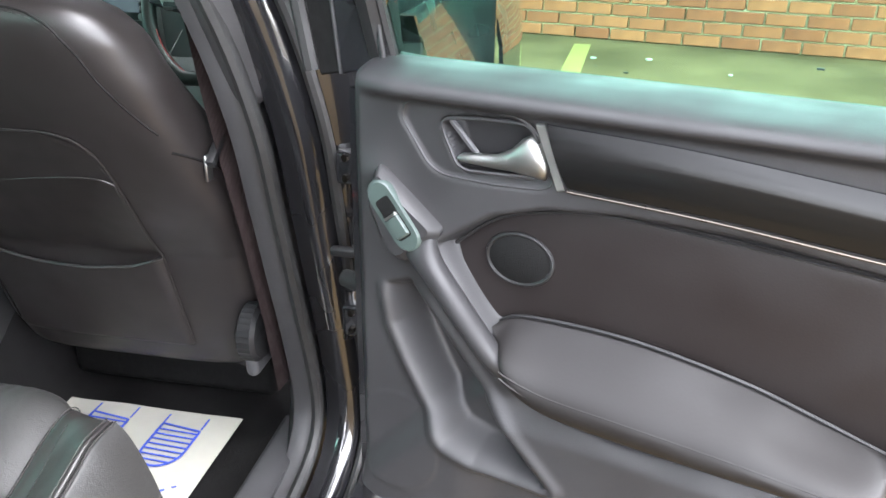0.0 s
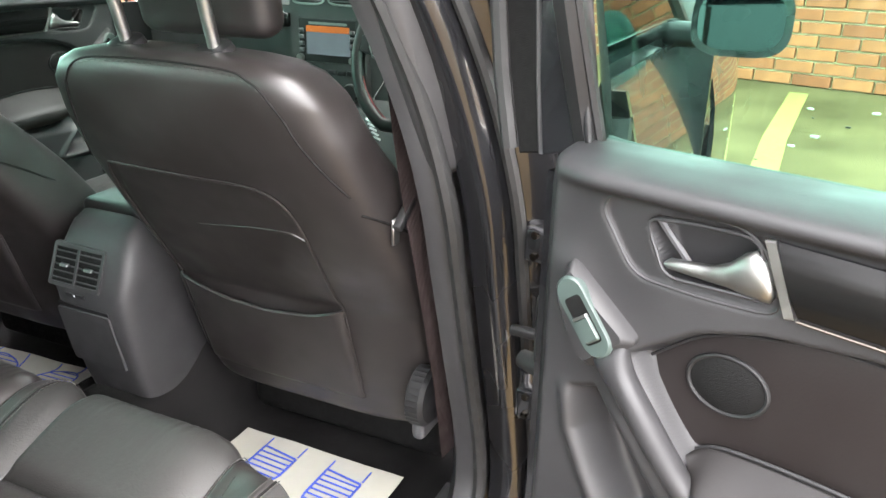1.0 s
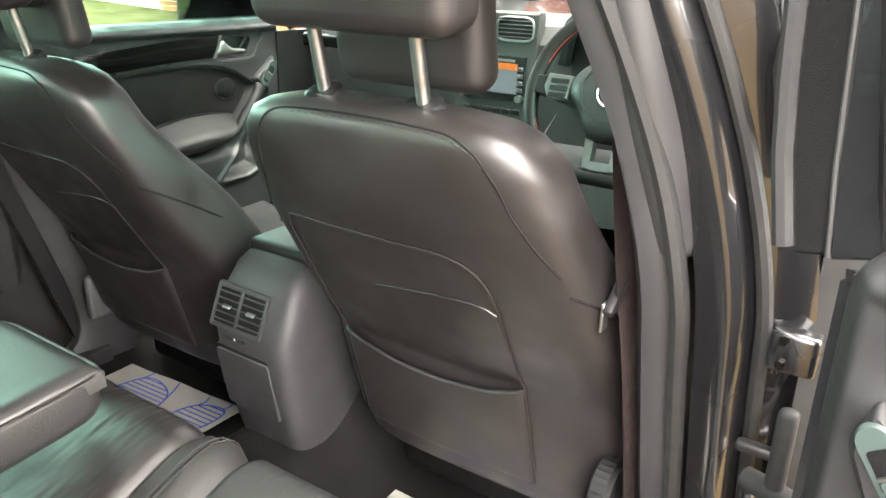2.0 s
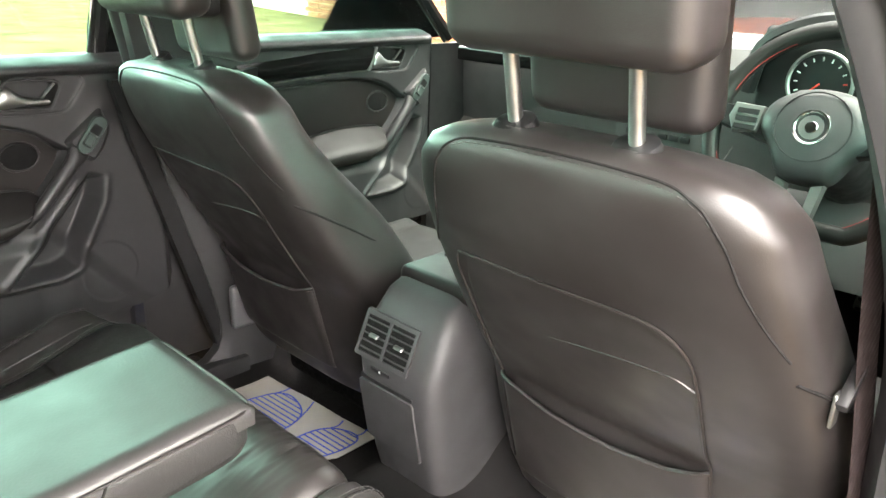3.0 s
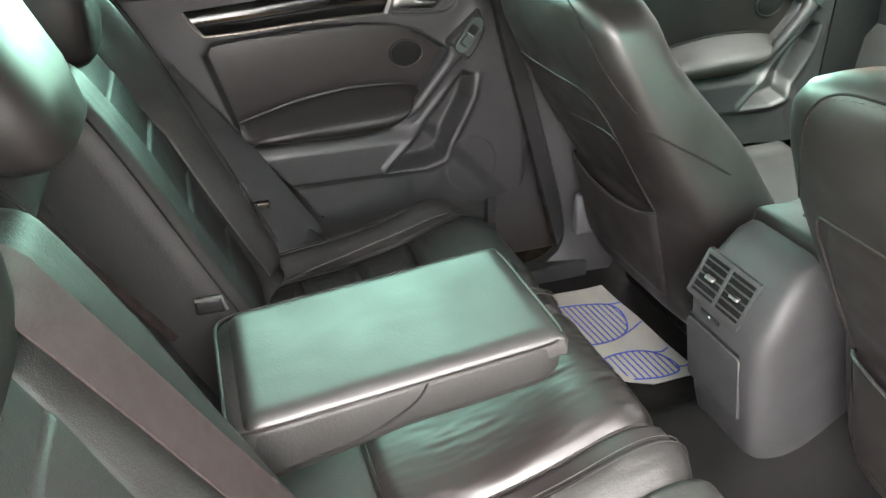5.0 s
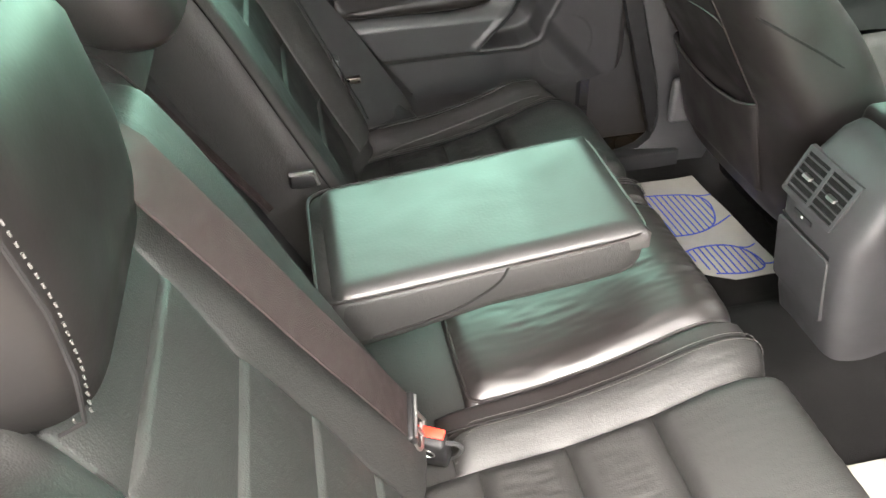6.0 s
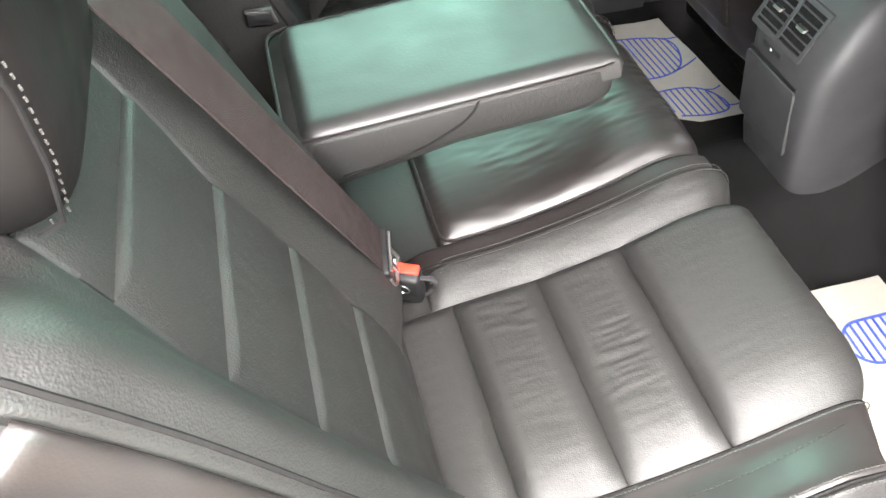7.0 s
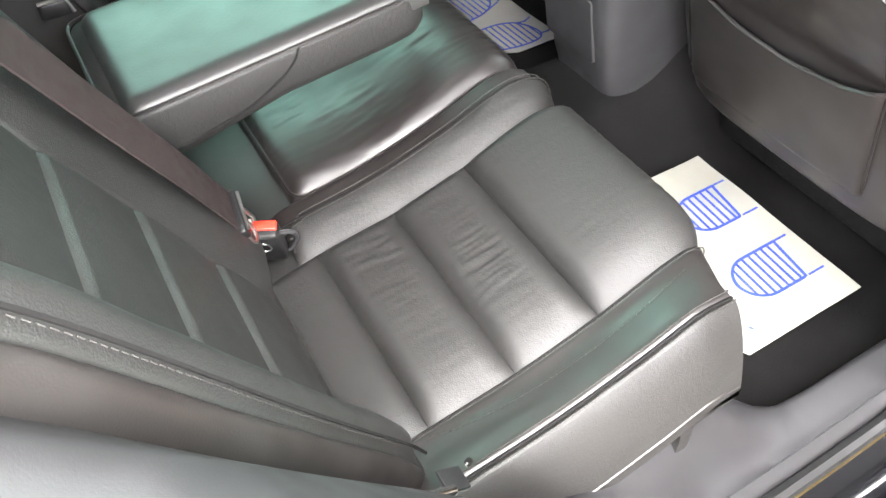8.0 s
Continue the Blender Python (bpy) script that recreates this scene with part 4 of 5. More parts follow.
part("recess_slot", sheet([[p + np.array((0.020, -0.004, 0.008)) * k for k in (-0.6, 0.0, 0.6)] for p in strap], (0, -0.003, -0.002)), WEBBING, bench, "dark strip drawn for the slot across the armrest recess")

# centre armrest
arm = empty("centre_armrest", (0, -0.62, 0.74), "folded-down black leather centre armrest with piped edges", parent=bench)


def arm_at(x, y, h):
    z = 0.791 + 0.085 * (y + 0.62)
    return (x, y, z + h)


rings = []
for k, (dx, dy, h) in enumerate(((-0.014, -0.012, -0.062), (-0.005, -0.004, -0.058), (0, 0, -0.046), (0.001, 0.001, -0.025), (0, 0, -0.010), (-0.002, -0.002, -0.004))):
    o = []
    for a in np.linspace(0, 6.2832, 64, endpoint=False):
        ca, sa = math.cos(a), math.sin(a)
        x, y = 0.006 + (0.114 + dx) * np.sign(ca) * abs(ca) ** 0.22, -0.625 + (0.190 + dy) * np.sign(sa) * abs(sa) ** 0.22
        o.append((x, y, arm_at(x, y, h * (1 + 0.35 * float(ease((-0.60 - y) / 0.2))))[2]))
    rings.append(o)
part("armrest_side", loft(rings), LEATHER_WORN, arm, "soft leather armrest side", 80)
xs, ys = np.meshgrid(np.linspace(-0.105, 0.117, 50), np.linspace(-0.812, -0.438, 70), indexing="ij")
up = puff(xs, ys, 0.022) * 0.010 - 0.004 - 0.030 * ease((-0.775 - ys) / 0.04) ** 2
up += np.array([[0.0012 * noise.noise((a * 9, b * 9, 3)) + 0.0003 * noise.noise((a * 40, b * 25, 5)) for a, b in zip(p, q)] for p, q in zip(xs, ys)])
P = np.stack([xs, ys, 0.791 + 0.085 * (ys + 0.62) + up], 2)
part("armrest_top", sheet(P, (0, 0, -0.02)), ARM_LEATHER, arm, "smooth padded armrest top", 80)
edge = [arm_at(0.006 + 0.113 * np.sign(math.cos(a)) * abs(math.cos(a)) ** 0.16, -0.625 + 0.189 * np.sign(math.sin(a)) * abs(math.sin(a)) ** 0.16, -0.004) for a in np.linspace(0, 6.2832, 120, endpoint=False)]
part("piping", tube(edge, 0.0022, 6, True), LEATHER, arm)
part("side_seam", tube(catmull([(0.120, -0.603, 0.788), (0.121, -0.612, 0.772), (0.121, -0.635, 0.754), (0.120, -0.68, 0.733), (0.119, -0.76, 0.716)], 30), 0.0016, 5), SEAM, arm)
part("cup_tray", rbox((-0.02, -0.432, 0.745), (0.16, 0.012, 0.05), 0.005), PLASTIC_BLACK, arm, "black cup tray front")
part("pull_loop", rbox((-0.085, -0.424, 0.765), (0.03, 0.02, 0.045), 0.008), PLASTIC_BLACK, arm)

# ---- front seats ----
ROWS_Z = np.array([0.515, 0.53, 0.58, 0.66, 0.745, 0.85, 0.965, 1.03, 1.075, 1.100, 1.115, 1.122])
REAR_Y = np.array([-0.010, -0.032, -0.050, -0.070, -0.090, -0.158, -0.228, -0.262, -0.280, -0.284, -0.278, -0.260])
HALF_W = np.array([0.185, 0.208, 0.226, 0.236, 0.240, 0.236, 0.224, 0.212, 0.200, 0.178, 0.145, 0.09])
THICK = np.array([0.10, 0.14, 0.16, 0.165, 0.16, 0.15, 0.135, 0.127, 0.125, 0.115, 0.095, 0.05])
POWER = 4.0


def seat_rear(x, z, lift=0.0):
    """A place on the back of a front seat; x from the seat's middle."""
    hw, y, th = np.interp(z, ROWS_Z, HALF_W), np.interp(z, ROWS_Z, REAR_Y), np.interp(z, ROWS_Z, THICK)
    k = np.clip(np.abs(x) / hw, 0, 1)
    return np.stack([0.372 + x, y + th / 2 - th / 2 * (1 - k ** POWER) ** (1 / POWER) - lift, z + 0 * x], -1)


def front_seat(out):
    """out: the side of its door, 1 or -1."""
    seat = empty("front_seat", (0.372, 0.1, 0.40), "black leather front seat with map pocket and headrest on steel posts", "car seat", "front seats")
    zz = catmull(np.stack([ROWS_Z, REAR_Y], 1), 60)[:, 0]
    rings = []
    for z in zz:
        hw, y, th = np.interp(z, ROWS_Z, HALF_W), np.interp(z, ROWS_Z, REAR_Y), np.interp(z, ROWS_Z, THICK)
        ring = []
        for a in np.linspace(0, 2 * math.pi, 72, endpoint=False):
            ca, sa = math.cos(a), math.sin(a)
            cx, sy = np.sign(ca) * abs(ca) ** (2 / POWER), np.sign(sa) * abs(sa) ** (2 / POWER)
            wing = 0.05 * max(0, sy) * ease((abs(cx) - 0.55) / 0.4) * ease((1.06 - z) / 0.2)
            ring.append((0.372 + hw * cx, y + th / 2 + th / 2 * sy + wing, z))
        rings.append(ring)
    back = part("backrest", loft(rings), LEATHER, seat, "smooth black leather seat back", 80)
    # rear cover and pocket
    lt = lambda z: np.interp(z, [0.575, 0.735, 0.80, 0.87, 0.92, 0.965], [-0.190, -0.196, -0.190, -0.182, -0.172, -0.150])
    rt = lambda z: np.interp(z, [0.575, 0.745, 0.84, 0.90, 0.935, 0.955], [0.122, 0.115, 0.119, 0.120, 0.114, 0.098])
    top = lambda q: 0.963 - 0.004 * q - 0.030 * np.clip((q - 0.86) / 0.14, 0, 1) ** 2
    P = []
    for q in np.linspace(0, 1, 40):
        row = []
        for t in np.linspace(0, 1, 50):
            z = 0.572 + (top(q) - 0.572) * t
            x = lt(z) + (rt(z) - lt(z)) * q
            e = min(q, 1 - q, t, 1 - t)
            row.append(seat_rear(np.array(x), z, 0.0022 * math.sqrt(max(0, 1 - (1 - min(1, e / 0.06)) ** 2)) - 0.001))
        P.append(row)
    cover = part("rear_cover", sheet(P, (0, 0.012, 0)), LEATHER, seat, "leather cover panel on the seat back", 80)
    line = lambda q: np.interp(q, [0, 0.15, 0.35, 0.6, 0.85, 1], [0.740, 0.733, 0.722, 0.718, 0.726, 0.741])
    P = []
    for q in np.linspace(0, 1, 40):
        row = []
        for t in np.linspace(0, 1, 30):
            z = 0.572 + (line(q) - 0.572) * t
            x = lt(z) + (rt(z) - lt(z)) * q
            bulge = 0.010 * math.sin(math.pi * q) ** 0.5 * t ** 2 + 0.006
            e = min(q, 1 - q, t + 0.05)
            row.append(seat_rear(np.array(x), z, bulge * math.sqrt(max(0, 1 - (1 - min(1, e / 0.05)) ** 2)) + 0.001))
        P.append(row)
    pocket = part("map_pocket", sheet(P, (0, 0.004, 0)), LEATHER, seat, "sagging leather map pocket", 80)
    part("pocket_hem", tube([P[i][-1] for i in range(40)], 0.0035, 6), LEATHER, pocket)
    loop = catmull([(-0.190, 0.585), (-0.196, 0.735), (-0.187, 0.83), (-0.180, 0.89), (-0.176, 0.932), (-0.163, 0.957), (-0.140, 0.963), (-0.013, 0.961), (0.060, 0.961), (0.090, 0.956), (0.110, 0.942), (0.120, 0.915), (0.120, 0.861), (0.114, 0.78), (0.116, 0.74), (0.122, 0.585)], 110)
    part("seam", tube([seat_rear(np.array(x), z, 0.0028) for x, z in loop], 0.0016, 6), LEATHER, back)
    # cover seam from side to side over the shoulders
    side = [(0.0, 1.1115), (0.068, 1.110), (0.111, 1.106), (0.135, 1.095), (0.148, 1.081), (0.160, 1.060), (0.170, 1.031), (0.186, 0.995), (0.206, 0.960)]
    crest = catmull([(-x, z) for x, z in side[:0:-1]] + side, 120)
    for lift, thick, mat in ((0.0, 0.0014, SEAM), (0.0002, 0.0006, STITCH)):
        line_pts = [seat_rear(np.array(x), z - (0.004 if mat == STITCH else 0), lift) for x, z in crest]
        if mat == STITCH:
            part("stitching", join(*[tube(line_pts[m:m + 2], thick, 4) for m in range(14, 106, 2)]), LEATHER, back)
        else:
            part("shoulder_seam", tube(line_pts, thick, 6), mat, back)
    # soft fold above the pocket
    part("cover_fold", tube([seat_rear(np.array(x), z, 0.0012) for x, z in catmull([(-0.06, 0.874), (0.036, 0.887), (0.095, 0.890), (0.117, 0.880)], 30)], [0.0004 + 0.0016 * m / 29 for m in range(30)], 8), LEATHER, back)
    for s in (-1, 1):
        zz = np.linspace(1.0, 0.6, 30)
        part("side_seam", tube([seat_rear(np.array(s * np.interp(z, ROWS_Z, HALF_W) * 0.985), z, -0.012 - 0.03 * (1.0 - z)) for z in zz], 0.0016, 6), LEATHER, back)
    # seam that leaves the shoulder and runs forward along each flank
    flank = catmull([(-0.190, 0.934), (-0.148, 0.911), (-0.085, 0.875), (-0.004, 0.822), (0.030, 0.785)], 50)
    for s in (-1, 1):
        pts = []
        for y, z in flank:
            hw, rear, th = np.interp(z, ROWS_Z, HALF_W), np.interp(z, ROWS_Z, REAR_Y), np.interp(z, ROWS_Z, THICK)
            k = np.clip(abs((y - rear - th / 2) / (th / 2)), 0, 0.97)
            pts.append((0.372 + s * (hw * (1 - k ** POWER) ** (1 / POWER) + 0.0006), y, z))
        part("flank_seam", tube(pts, 0.0019, 6), SEAM, back)
    # headrest on posts
    head = part("headrest", rbox((0.372 + 0.012, -0.298, 1.290), (0.246, 0.070, 0.190), 0.024, 6, Matrix.Rotation(radians(8), 4, "X")), LEATHER, seat, "black leather headrest", 80)
    part("front_cushion", rbox((0.372, -0.196, 1.246), (0.200, 0.050, 0.235), 0.022, 5, Matrix.Rotation(radians(10), 4, "X")), LEATHER, head, "", 80)
    part("underside_cover", rbox((0.372, -0.245, 1.235), (0.17, 0.06, 0.08), 0.012, 3), PLASTIC_BLACK, head)
    for x in (-0.075, 0.058):
        post = part("headrest_post", tube([(0.372 + x, -0.236, 1.09), (0.372 + x + 0.002, -0.274, 1.25)], 0.0074, 14), SILVER, seat, "bright steel headrest post")
        part("collar", tube([(0.372 + x, -0.241, 1.105), (0.372 + x, -0.2435, 1.122), (0.372 + x, -0.2445, 1.1265), (0.372 + x, -0.2455, 1.128)], [0.023, 0.023, 0.020, 0.010], 24), PLASTIC_BLACK, post)
    # seat cushion
    rings = []
    for y, top_z, hw in ((0.03, 0.60, 0.20), (0.07, 0.645, 0.225), (0.2, 0.655, 0.235), (0.35, 0.675, 0.24), (0.44, 0.68, 0.235), (0.475, 0.655, 0.22), (0.48, 0.60, 0.20)):
        rings.append([(0.372 + hw * np.sign(math.cos(a)) * abs(math.cos(a)) ** 0.5, y, top_z - 0.055 + (0.055 + 0.02 * ease((abs(math.cos(a)) - 0.5) / 0.3)) * np.sign(math.sin(a)) * abs(math.sin(a)) ** 0.5) for a in np.linspace(0, 6.2832, 48, endpoint=False)])
    part("seat_cushion", loft(rings), LEATHER_WORN, seat, "black leather seat cushion", 80)
    # wide near-black box, its colour standing in for the shade under the seat
    part("seat_base", rbox((0.372, 0.265, 0.475), (0.40, 0.40, 0.15), 0.02), MESH_DARK, seat, "seat pan box, blackened for the shade under the cushion")
    for s in (-1, 1):
        part("seat_rail", rbox((0.372 + s * 0.17, 0.28, 0.415), (0.045, 0.36, 0.04), 0.008), PLASTIC_BLACK, seat, "black seat rail")
        if s == out:
            part("side_cover", rbox((0.372 + s * 0.218, 0.15, 0.580), (0.022, 0.42, 0.10), 0.010), PLASTIC_GREY, seat, "plastic seat side cover")
    wheel = []
    for x, r in ((0.0, 0.040), (0.004, 0.046), (0.024, 0.046), (0.030, 0.040)):
        wheel.append([(0.372 + out * (0.213 + x), -0.050 + r * (1 + 0.03 * (i % 2)) * math.cos(a), 0.612 + r * (1 + 0.03 * (i % 2)) * math.sin(a)) for i, a in enumerate(np.linspace(0, 6.2832, 64, endpoint=False))])
    if out > 0:
        part("recline_wheel", loft(wheel), PLASTIC_BLACK, seat, "ridged black recline wheel", 30)
    return seat


right_seat = front_seat(1)
left_seat = front_seat(-1)
left_seat.location = Vector(left_seat.location) + Vector((-0.732, 0.0, -0.012))
left_seat["label"] = "black leather front seat beside the closed front door"

# ---- centre console ----
console = empty("centre_console", (0.02, 0.1, 0.40), "grey centre console with rear air vents", "console")
rings = []
for z, y, x0, x1 in ((0.40, -0.085, -0.055, 0.092), (0.52, -0.118, -0.066, 0.096), (0.62, -0.134, -0.074, 0.099), (0.69, -0.139, -0.080, 0.100), (0.725, -0.124, -0.080, 0.099), (0.757, -0.111, -0.077, 0.096), (0.79, -0.090, -0.070, 0.090), (0.812, -0.055, -0.060, 0.082)):
    c, hw = (x0 + x1) / 2, (x1 - x0) / 2
    ring = []
    for a in np.linspace(0, 6.2832, 48, endpoint=False):
        ca, sa = math.cos(a), math.sin(a)
        ring.append((c + hw * np.sign(ca) * abs(ca) ** 0.24, y + 0.28 + 0.28 * np.sign(sa) * abs(sa) ** 0.18, z))
    rings.append(ring)
part("console_body", loft(rings), PLASTIC, console, "grey grained plastic console")
part("armrest_lid", rbox((0.012, 0.12, 0.806), (0.150, 0.36, 0.036), 0.014, 4), LEATHER_DOOR, console, "padded leather console lid")


def con(a, b, d):
    """A place on the console's rear face: a across, b up, d out to the rear."""
    y = np.interp(b, [0.40, 0.52, 0.62, 0.69, 0.757, 0.79], [-0.095, -0.120, -0.134, -0.139, -0.111, -0.090])
    return (a, y - d, b)


vent_back = part("vent_housing", slab([(-0.068, 0.697), (-0.066, 0.757), (0.042, 0.757), (0.041, 0.697)], -0.01, 0.0012, con), MESH_DARK, console, "twin rear air vents with grey bezel")
for o in ([(-0.068, 0.754), (-0.068, 0.760), (0.044, 0.760), (0.044, 0.754)], [(-0.070, 0.693), (-0.070, 0.699), (0.043, 0.699), (0.043, 0.693)], [(-0.071, 0.760), (-0.065, 0.760), (-0.066, 0.693), (-0.072, 0.693)], [(0.039, 0.760), (0.045, 0.760), (0.044, 0.693), (0.038, 0.693)], [(-0.0165, 0.758), (-0.0105, 0.758), (-0.0105, 0.695), (-0.0165, 0.695)]):
    part("bezel_bar", slab(o, -0.004, 0.0035, con, 0.0012), PLASTIC, vent_back)
for x0, x1 in ((-0.066, -0.0165), (-0.0105, 0.039)):
    for k in range(5):
        z = 0.704 + 0.0105 * k
        part("slat", slab([(x0, z), (x1, z), (x1, z + 0.0018), (x0, z + 0.0018)], 0.0, 0.0030, con), PLASTIC, vent_back)
    c = (x0 + x1) / 2
    part("vent_tab", slab([(c - 0.009, 0.7245), (c + 0.009, 0.7245), (c + 0.009, 0.7285), (c - 0.009, 0.7285)], 0.0, 0.0065, con, 0.001), SILVER, vent_back)
part("ashtray_lid", slab(rounded([(-0.056, 0.545), (-0.064, 0.652), (0.058, 0.652), (0.066, 0.545)], 0.008), -0.01, 0.0028, con, 0.0015), PLASTIC, console, "flat grey storage lid")
part("lid_shadow", slab([(-0.060, 0.654), (-0.060, 0.660), (0.056, 0.660), (0.056, 0.654)], -0.01, 0.0008, con), PLASTIC_BLACK, console)
dial_bar = part("thumb_wheel", slab([(-0.034, 0.677), (-0.034, 0.683), (0.008, 0.683), (0.008, 0.677)], -0.006, 0.0022, con, 0.001), PLASTIC_BLACK, console, "small vent thumb wheel")
part("wheel_mark", slab([(-0.014, 0.6785), (-0.014, 0.6815), (-0.011, 0.6815), (-0.011, 0.6785)], 0.0, 0.0030, con), WHITE_MARK, dial_bar)

# ---- belts ----
belt = empty("seat_belt", (0.2, -0.75, 0.62), "dark webbing seat belt latched into a red-button buckle", "seat belt")


def ribbon(pts, wide, across, n=50, thick=0.0016):
    p = catmull(pts, n)
    a = np.array(across, float)
    return sheet([[q - a * wide / 2 + 0, q - a * wide / 6, q + a * wide / 6, q + a * wide / 2] for q in p], np.array((0, -0.0012, -0.001)) if thick else (0, 0, 0))


part("webbing", ribbon([(0.328, -1.02, 1.085), (0.322, -0.96, 1.128), (0.313, -0.905, 1.092), (0.312, -0.887, 1.066), (0.294, -0.848, 0.976), (0.273, -0.811, 0.884), (0.248, -0.773, 0.790), (0.212, -0.738, 0.687)], 0.048, (-0.946, 0.147, 0.29)), WEBBING, belt, "woven dark brown webbing")
BUCKLE_M = Matrix.Translation((0.205, -0.713, 0.615)) @ Matrix.Rotation(radians(62), 4, "Z") @ Matrix.Rotation(radians(16), 4, "X")
TONGUE_X, TONGUE_Z = Vector((0.946, -0.147, -0.29)).normalized(), Vector((0.224, -0.351, 0.909)).normalized()
TONGUE_Y = TONGUE_Z.cross(TONGUE_X).normalized()
TONGUE_M = Matrix.Translation((0.209, -0.734, 0.676)) @ Matrix((TONGUE_X, TONGUE_Y, TONGUE_X.cross(TONGUE_Y))).transposed().to_4x4()


def at_buckle(x, y, z):
    return tuple(BUCKLE_M @ Vector((x, y, z)))


def at_tongue(x, z, y):
    return tuple(TONGUE_M @ Vector((x, y, z)))


tongue = part("tongue_cover", rbox((0, 0, 0), (0.056, 0.011, 0.018), 0.004, 3, TONGUE_M), PLASTIC_BLACK, belt, "black moulded belt tongue")
part("belt_slot", tube([at_tongue(x, z, 0.0065) for x, z in ((-0.024, 0.004), (0.024, 0.004))], 0.0022, 6), SILVER, tongue)
part("tongue_loop", tube([at_tongue(x, z, 0.0) for x, z in catmull([(0.024, -0.004), (0.029, -0.018), (0.022, -0.030), (0.006, -0.032), (-0.006, -0.030)], 24)], 0.0026, 8), SILVER, tongue, "steel tongue frame")
for o in ([(-0.012, -0.008), (-0.008, -0.008), (-0.008, -0.036), (-0.012, -0.036)], [(0.006, -0.008), (0.010, -0.008), (0.010, -0.036), (0.006, -0.036)], [(-0.012, -0.032), (0.010, -0.032), (0.010, -0.038), (-0.012, -0.038)]):
    part("latch_plate", slab(o, 0.001, 0.004, at_tongue, 0.0006), SILVER, tongue, "steel latch plate")
buckle = part("buckle", rbox((0, 0, 0), (0.038, 0.023, 0.062), 0.006, 3, BUCKLE_M), PLASTIC_BLACK, belt, "black belt buckle")
part("release_button", rbox((0, 0, 0), (0.034, 0.012, 0.008), 0.002, 3, BUCKLE_M @ Matrix.Translation((0, 0.0045, 0.0295))), RED, buckle, "bright red release button")
part("buckle_mark", tube([at_buckle(0.007 * math.cos(a), -0.0118, 0.008 + 0.009 * math.sin(a)) for a in np.linspace(0, 6.2832, 16, endpoint=False)], 0.0011, 5, True), SILVER, buckle)
part("buckle_loop", tube([at_buckle(x, y, z) for x, y, z in catmull([(0.018, 0.0, 0.022), (0.030, 0.004, 0.014), (0.033, 0.006, -0.004), (0.024, 0.004, -0.024), (0.010, 0.0, -0.034)], 20)], 0.0030, 6), PLASTIC, buckle)
plate = part("anchor_plate", rbox((0.583, -0.690, 0.668), (0.022, 0.026, 0.004), 0.0015, 2, Matrix.Rotation(radians(-35), 4, "X")), PLASTIC_BLACK, belt, "black anchor plate")
part("anchor_rivet", tube([(0.583, -0.676, 0.682), (0.583, -0.674, 0.686)], 0.003, 10), CHROME, plate)
part("anchor_bar", tube([(0.598, -0.745, 0.715), (0.592, -0.695, 0.672)], 0.0045, 10), CHROME, belt, "bright steel anchor bar")
front_belt = empty("seat_belt", (0.63, -0.12, 0.60), "dark front seat belt hanging beside the middle pillar", "seat belt")
part("webbing", ribbon([(0.575, -0.125, 1.30), (0.590, -0.125, 1.15), (0.612, -0.125, 0.98), (0.630, -0.105, 0.82), (0.632, -0.06, 0.65), (0.628, -0.02, 0.50)], 0.045, (0.10, 0.99, 0.0)), WEBBING, front_belt, "dark brown webbing")
clip = part("tongue", rbox((0.612, -0.137, 0.925), (0.012, 0.05, 0.012), 0.003, 2, Matrix.Rotation(radians(35), 4, "X")), PLASTIC_BLACK, front_belt, "black belt tongue")
part("tongue_plate", rbox((0.606, -0.150, 0.905), (0.004, 0.016, 0.034), 0.001, 1), SILVER, clip)
left_belt = empty("seat_belt", (-0.57, -0.75, 0.65), "dark rear seat belt hanging beside the closed door", "seat belt")
part("webbing", ribbon([(-0.56, -1.02, 1.25), (-0.59, -0.93, 1.05), (-0.605, -0.82, 0.83), (-0.585, -0.745, 0.715), (-0.56, -0.715, 0.60)], 0.045, (0.6, 0.7, 0.2)), WEBBING, left_belt, "dark webbing")
part("tongue", rbox((-0.580, -0.736, 0.722), (0.03, 0.012, 0.05), 0.004), PLASTIC_GREY, left_belt, "grey belt tongue")
part("tongue_plate", rbox((-0.570, -0.710, 0.704), (0.012, 0.03, 0.012), 0.002), DARK_CHROME, left_belt)

# ---- paper floor mats ----
FLOOR = 0.392


def flat_at(z):
    return lambda a, b, d: (a, b, z + d)


def stroke(pts, wide, z):
    p = np.array(pts, float)
    d = np.gradient(p, axis=0)
    d /= np.linalg.norm(d, axis=1, keepdims=True) + 1e-9
    nrm = np.stack([-d[:, 1], d[:, 0]], 1) * wide / 2
    return sheet([[(*(q - k), z), (*(q + k), z)] for q, k in zip(p, nrm)], (0, 0, -0.0006))


def hatch(outline, direction, step, wide, z):
    """Straight bars across an outline."""
    o = np.array(outline, float)
    d = np.array(direction, float)
    d /= np.linalg.norm(d)
    nrm = np.array([-d[1], d[0]])
    a = o @ nrm
    bars = []
    for lv in np.arange(a.min() + step, a.max() - step * 0.3, step):
        cuts = []
        for p, q in zip(o, np.roll(o, -1, 0)):
            pa, qa = p @ nrm - lv, q @ nrm - lv
            if pa * qa < 0:
                cuts.append(p + (q - p) * pa / (pa - qa))
        if len(cuts) >= 2:
            cuts.sort(key=lambda c: c @ d)
            bars.append(stroke([cuts[0], cuts[-1]], wide, z))
    return join(*bars)


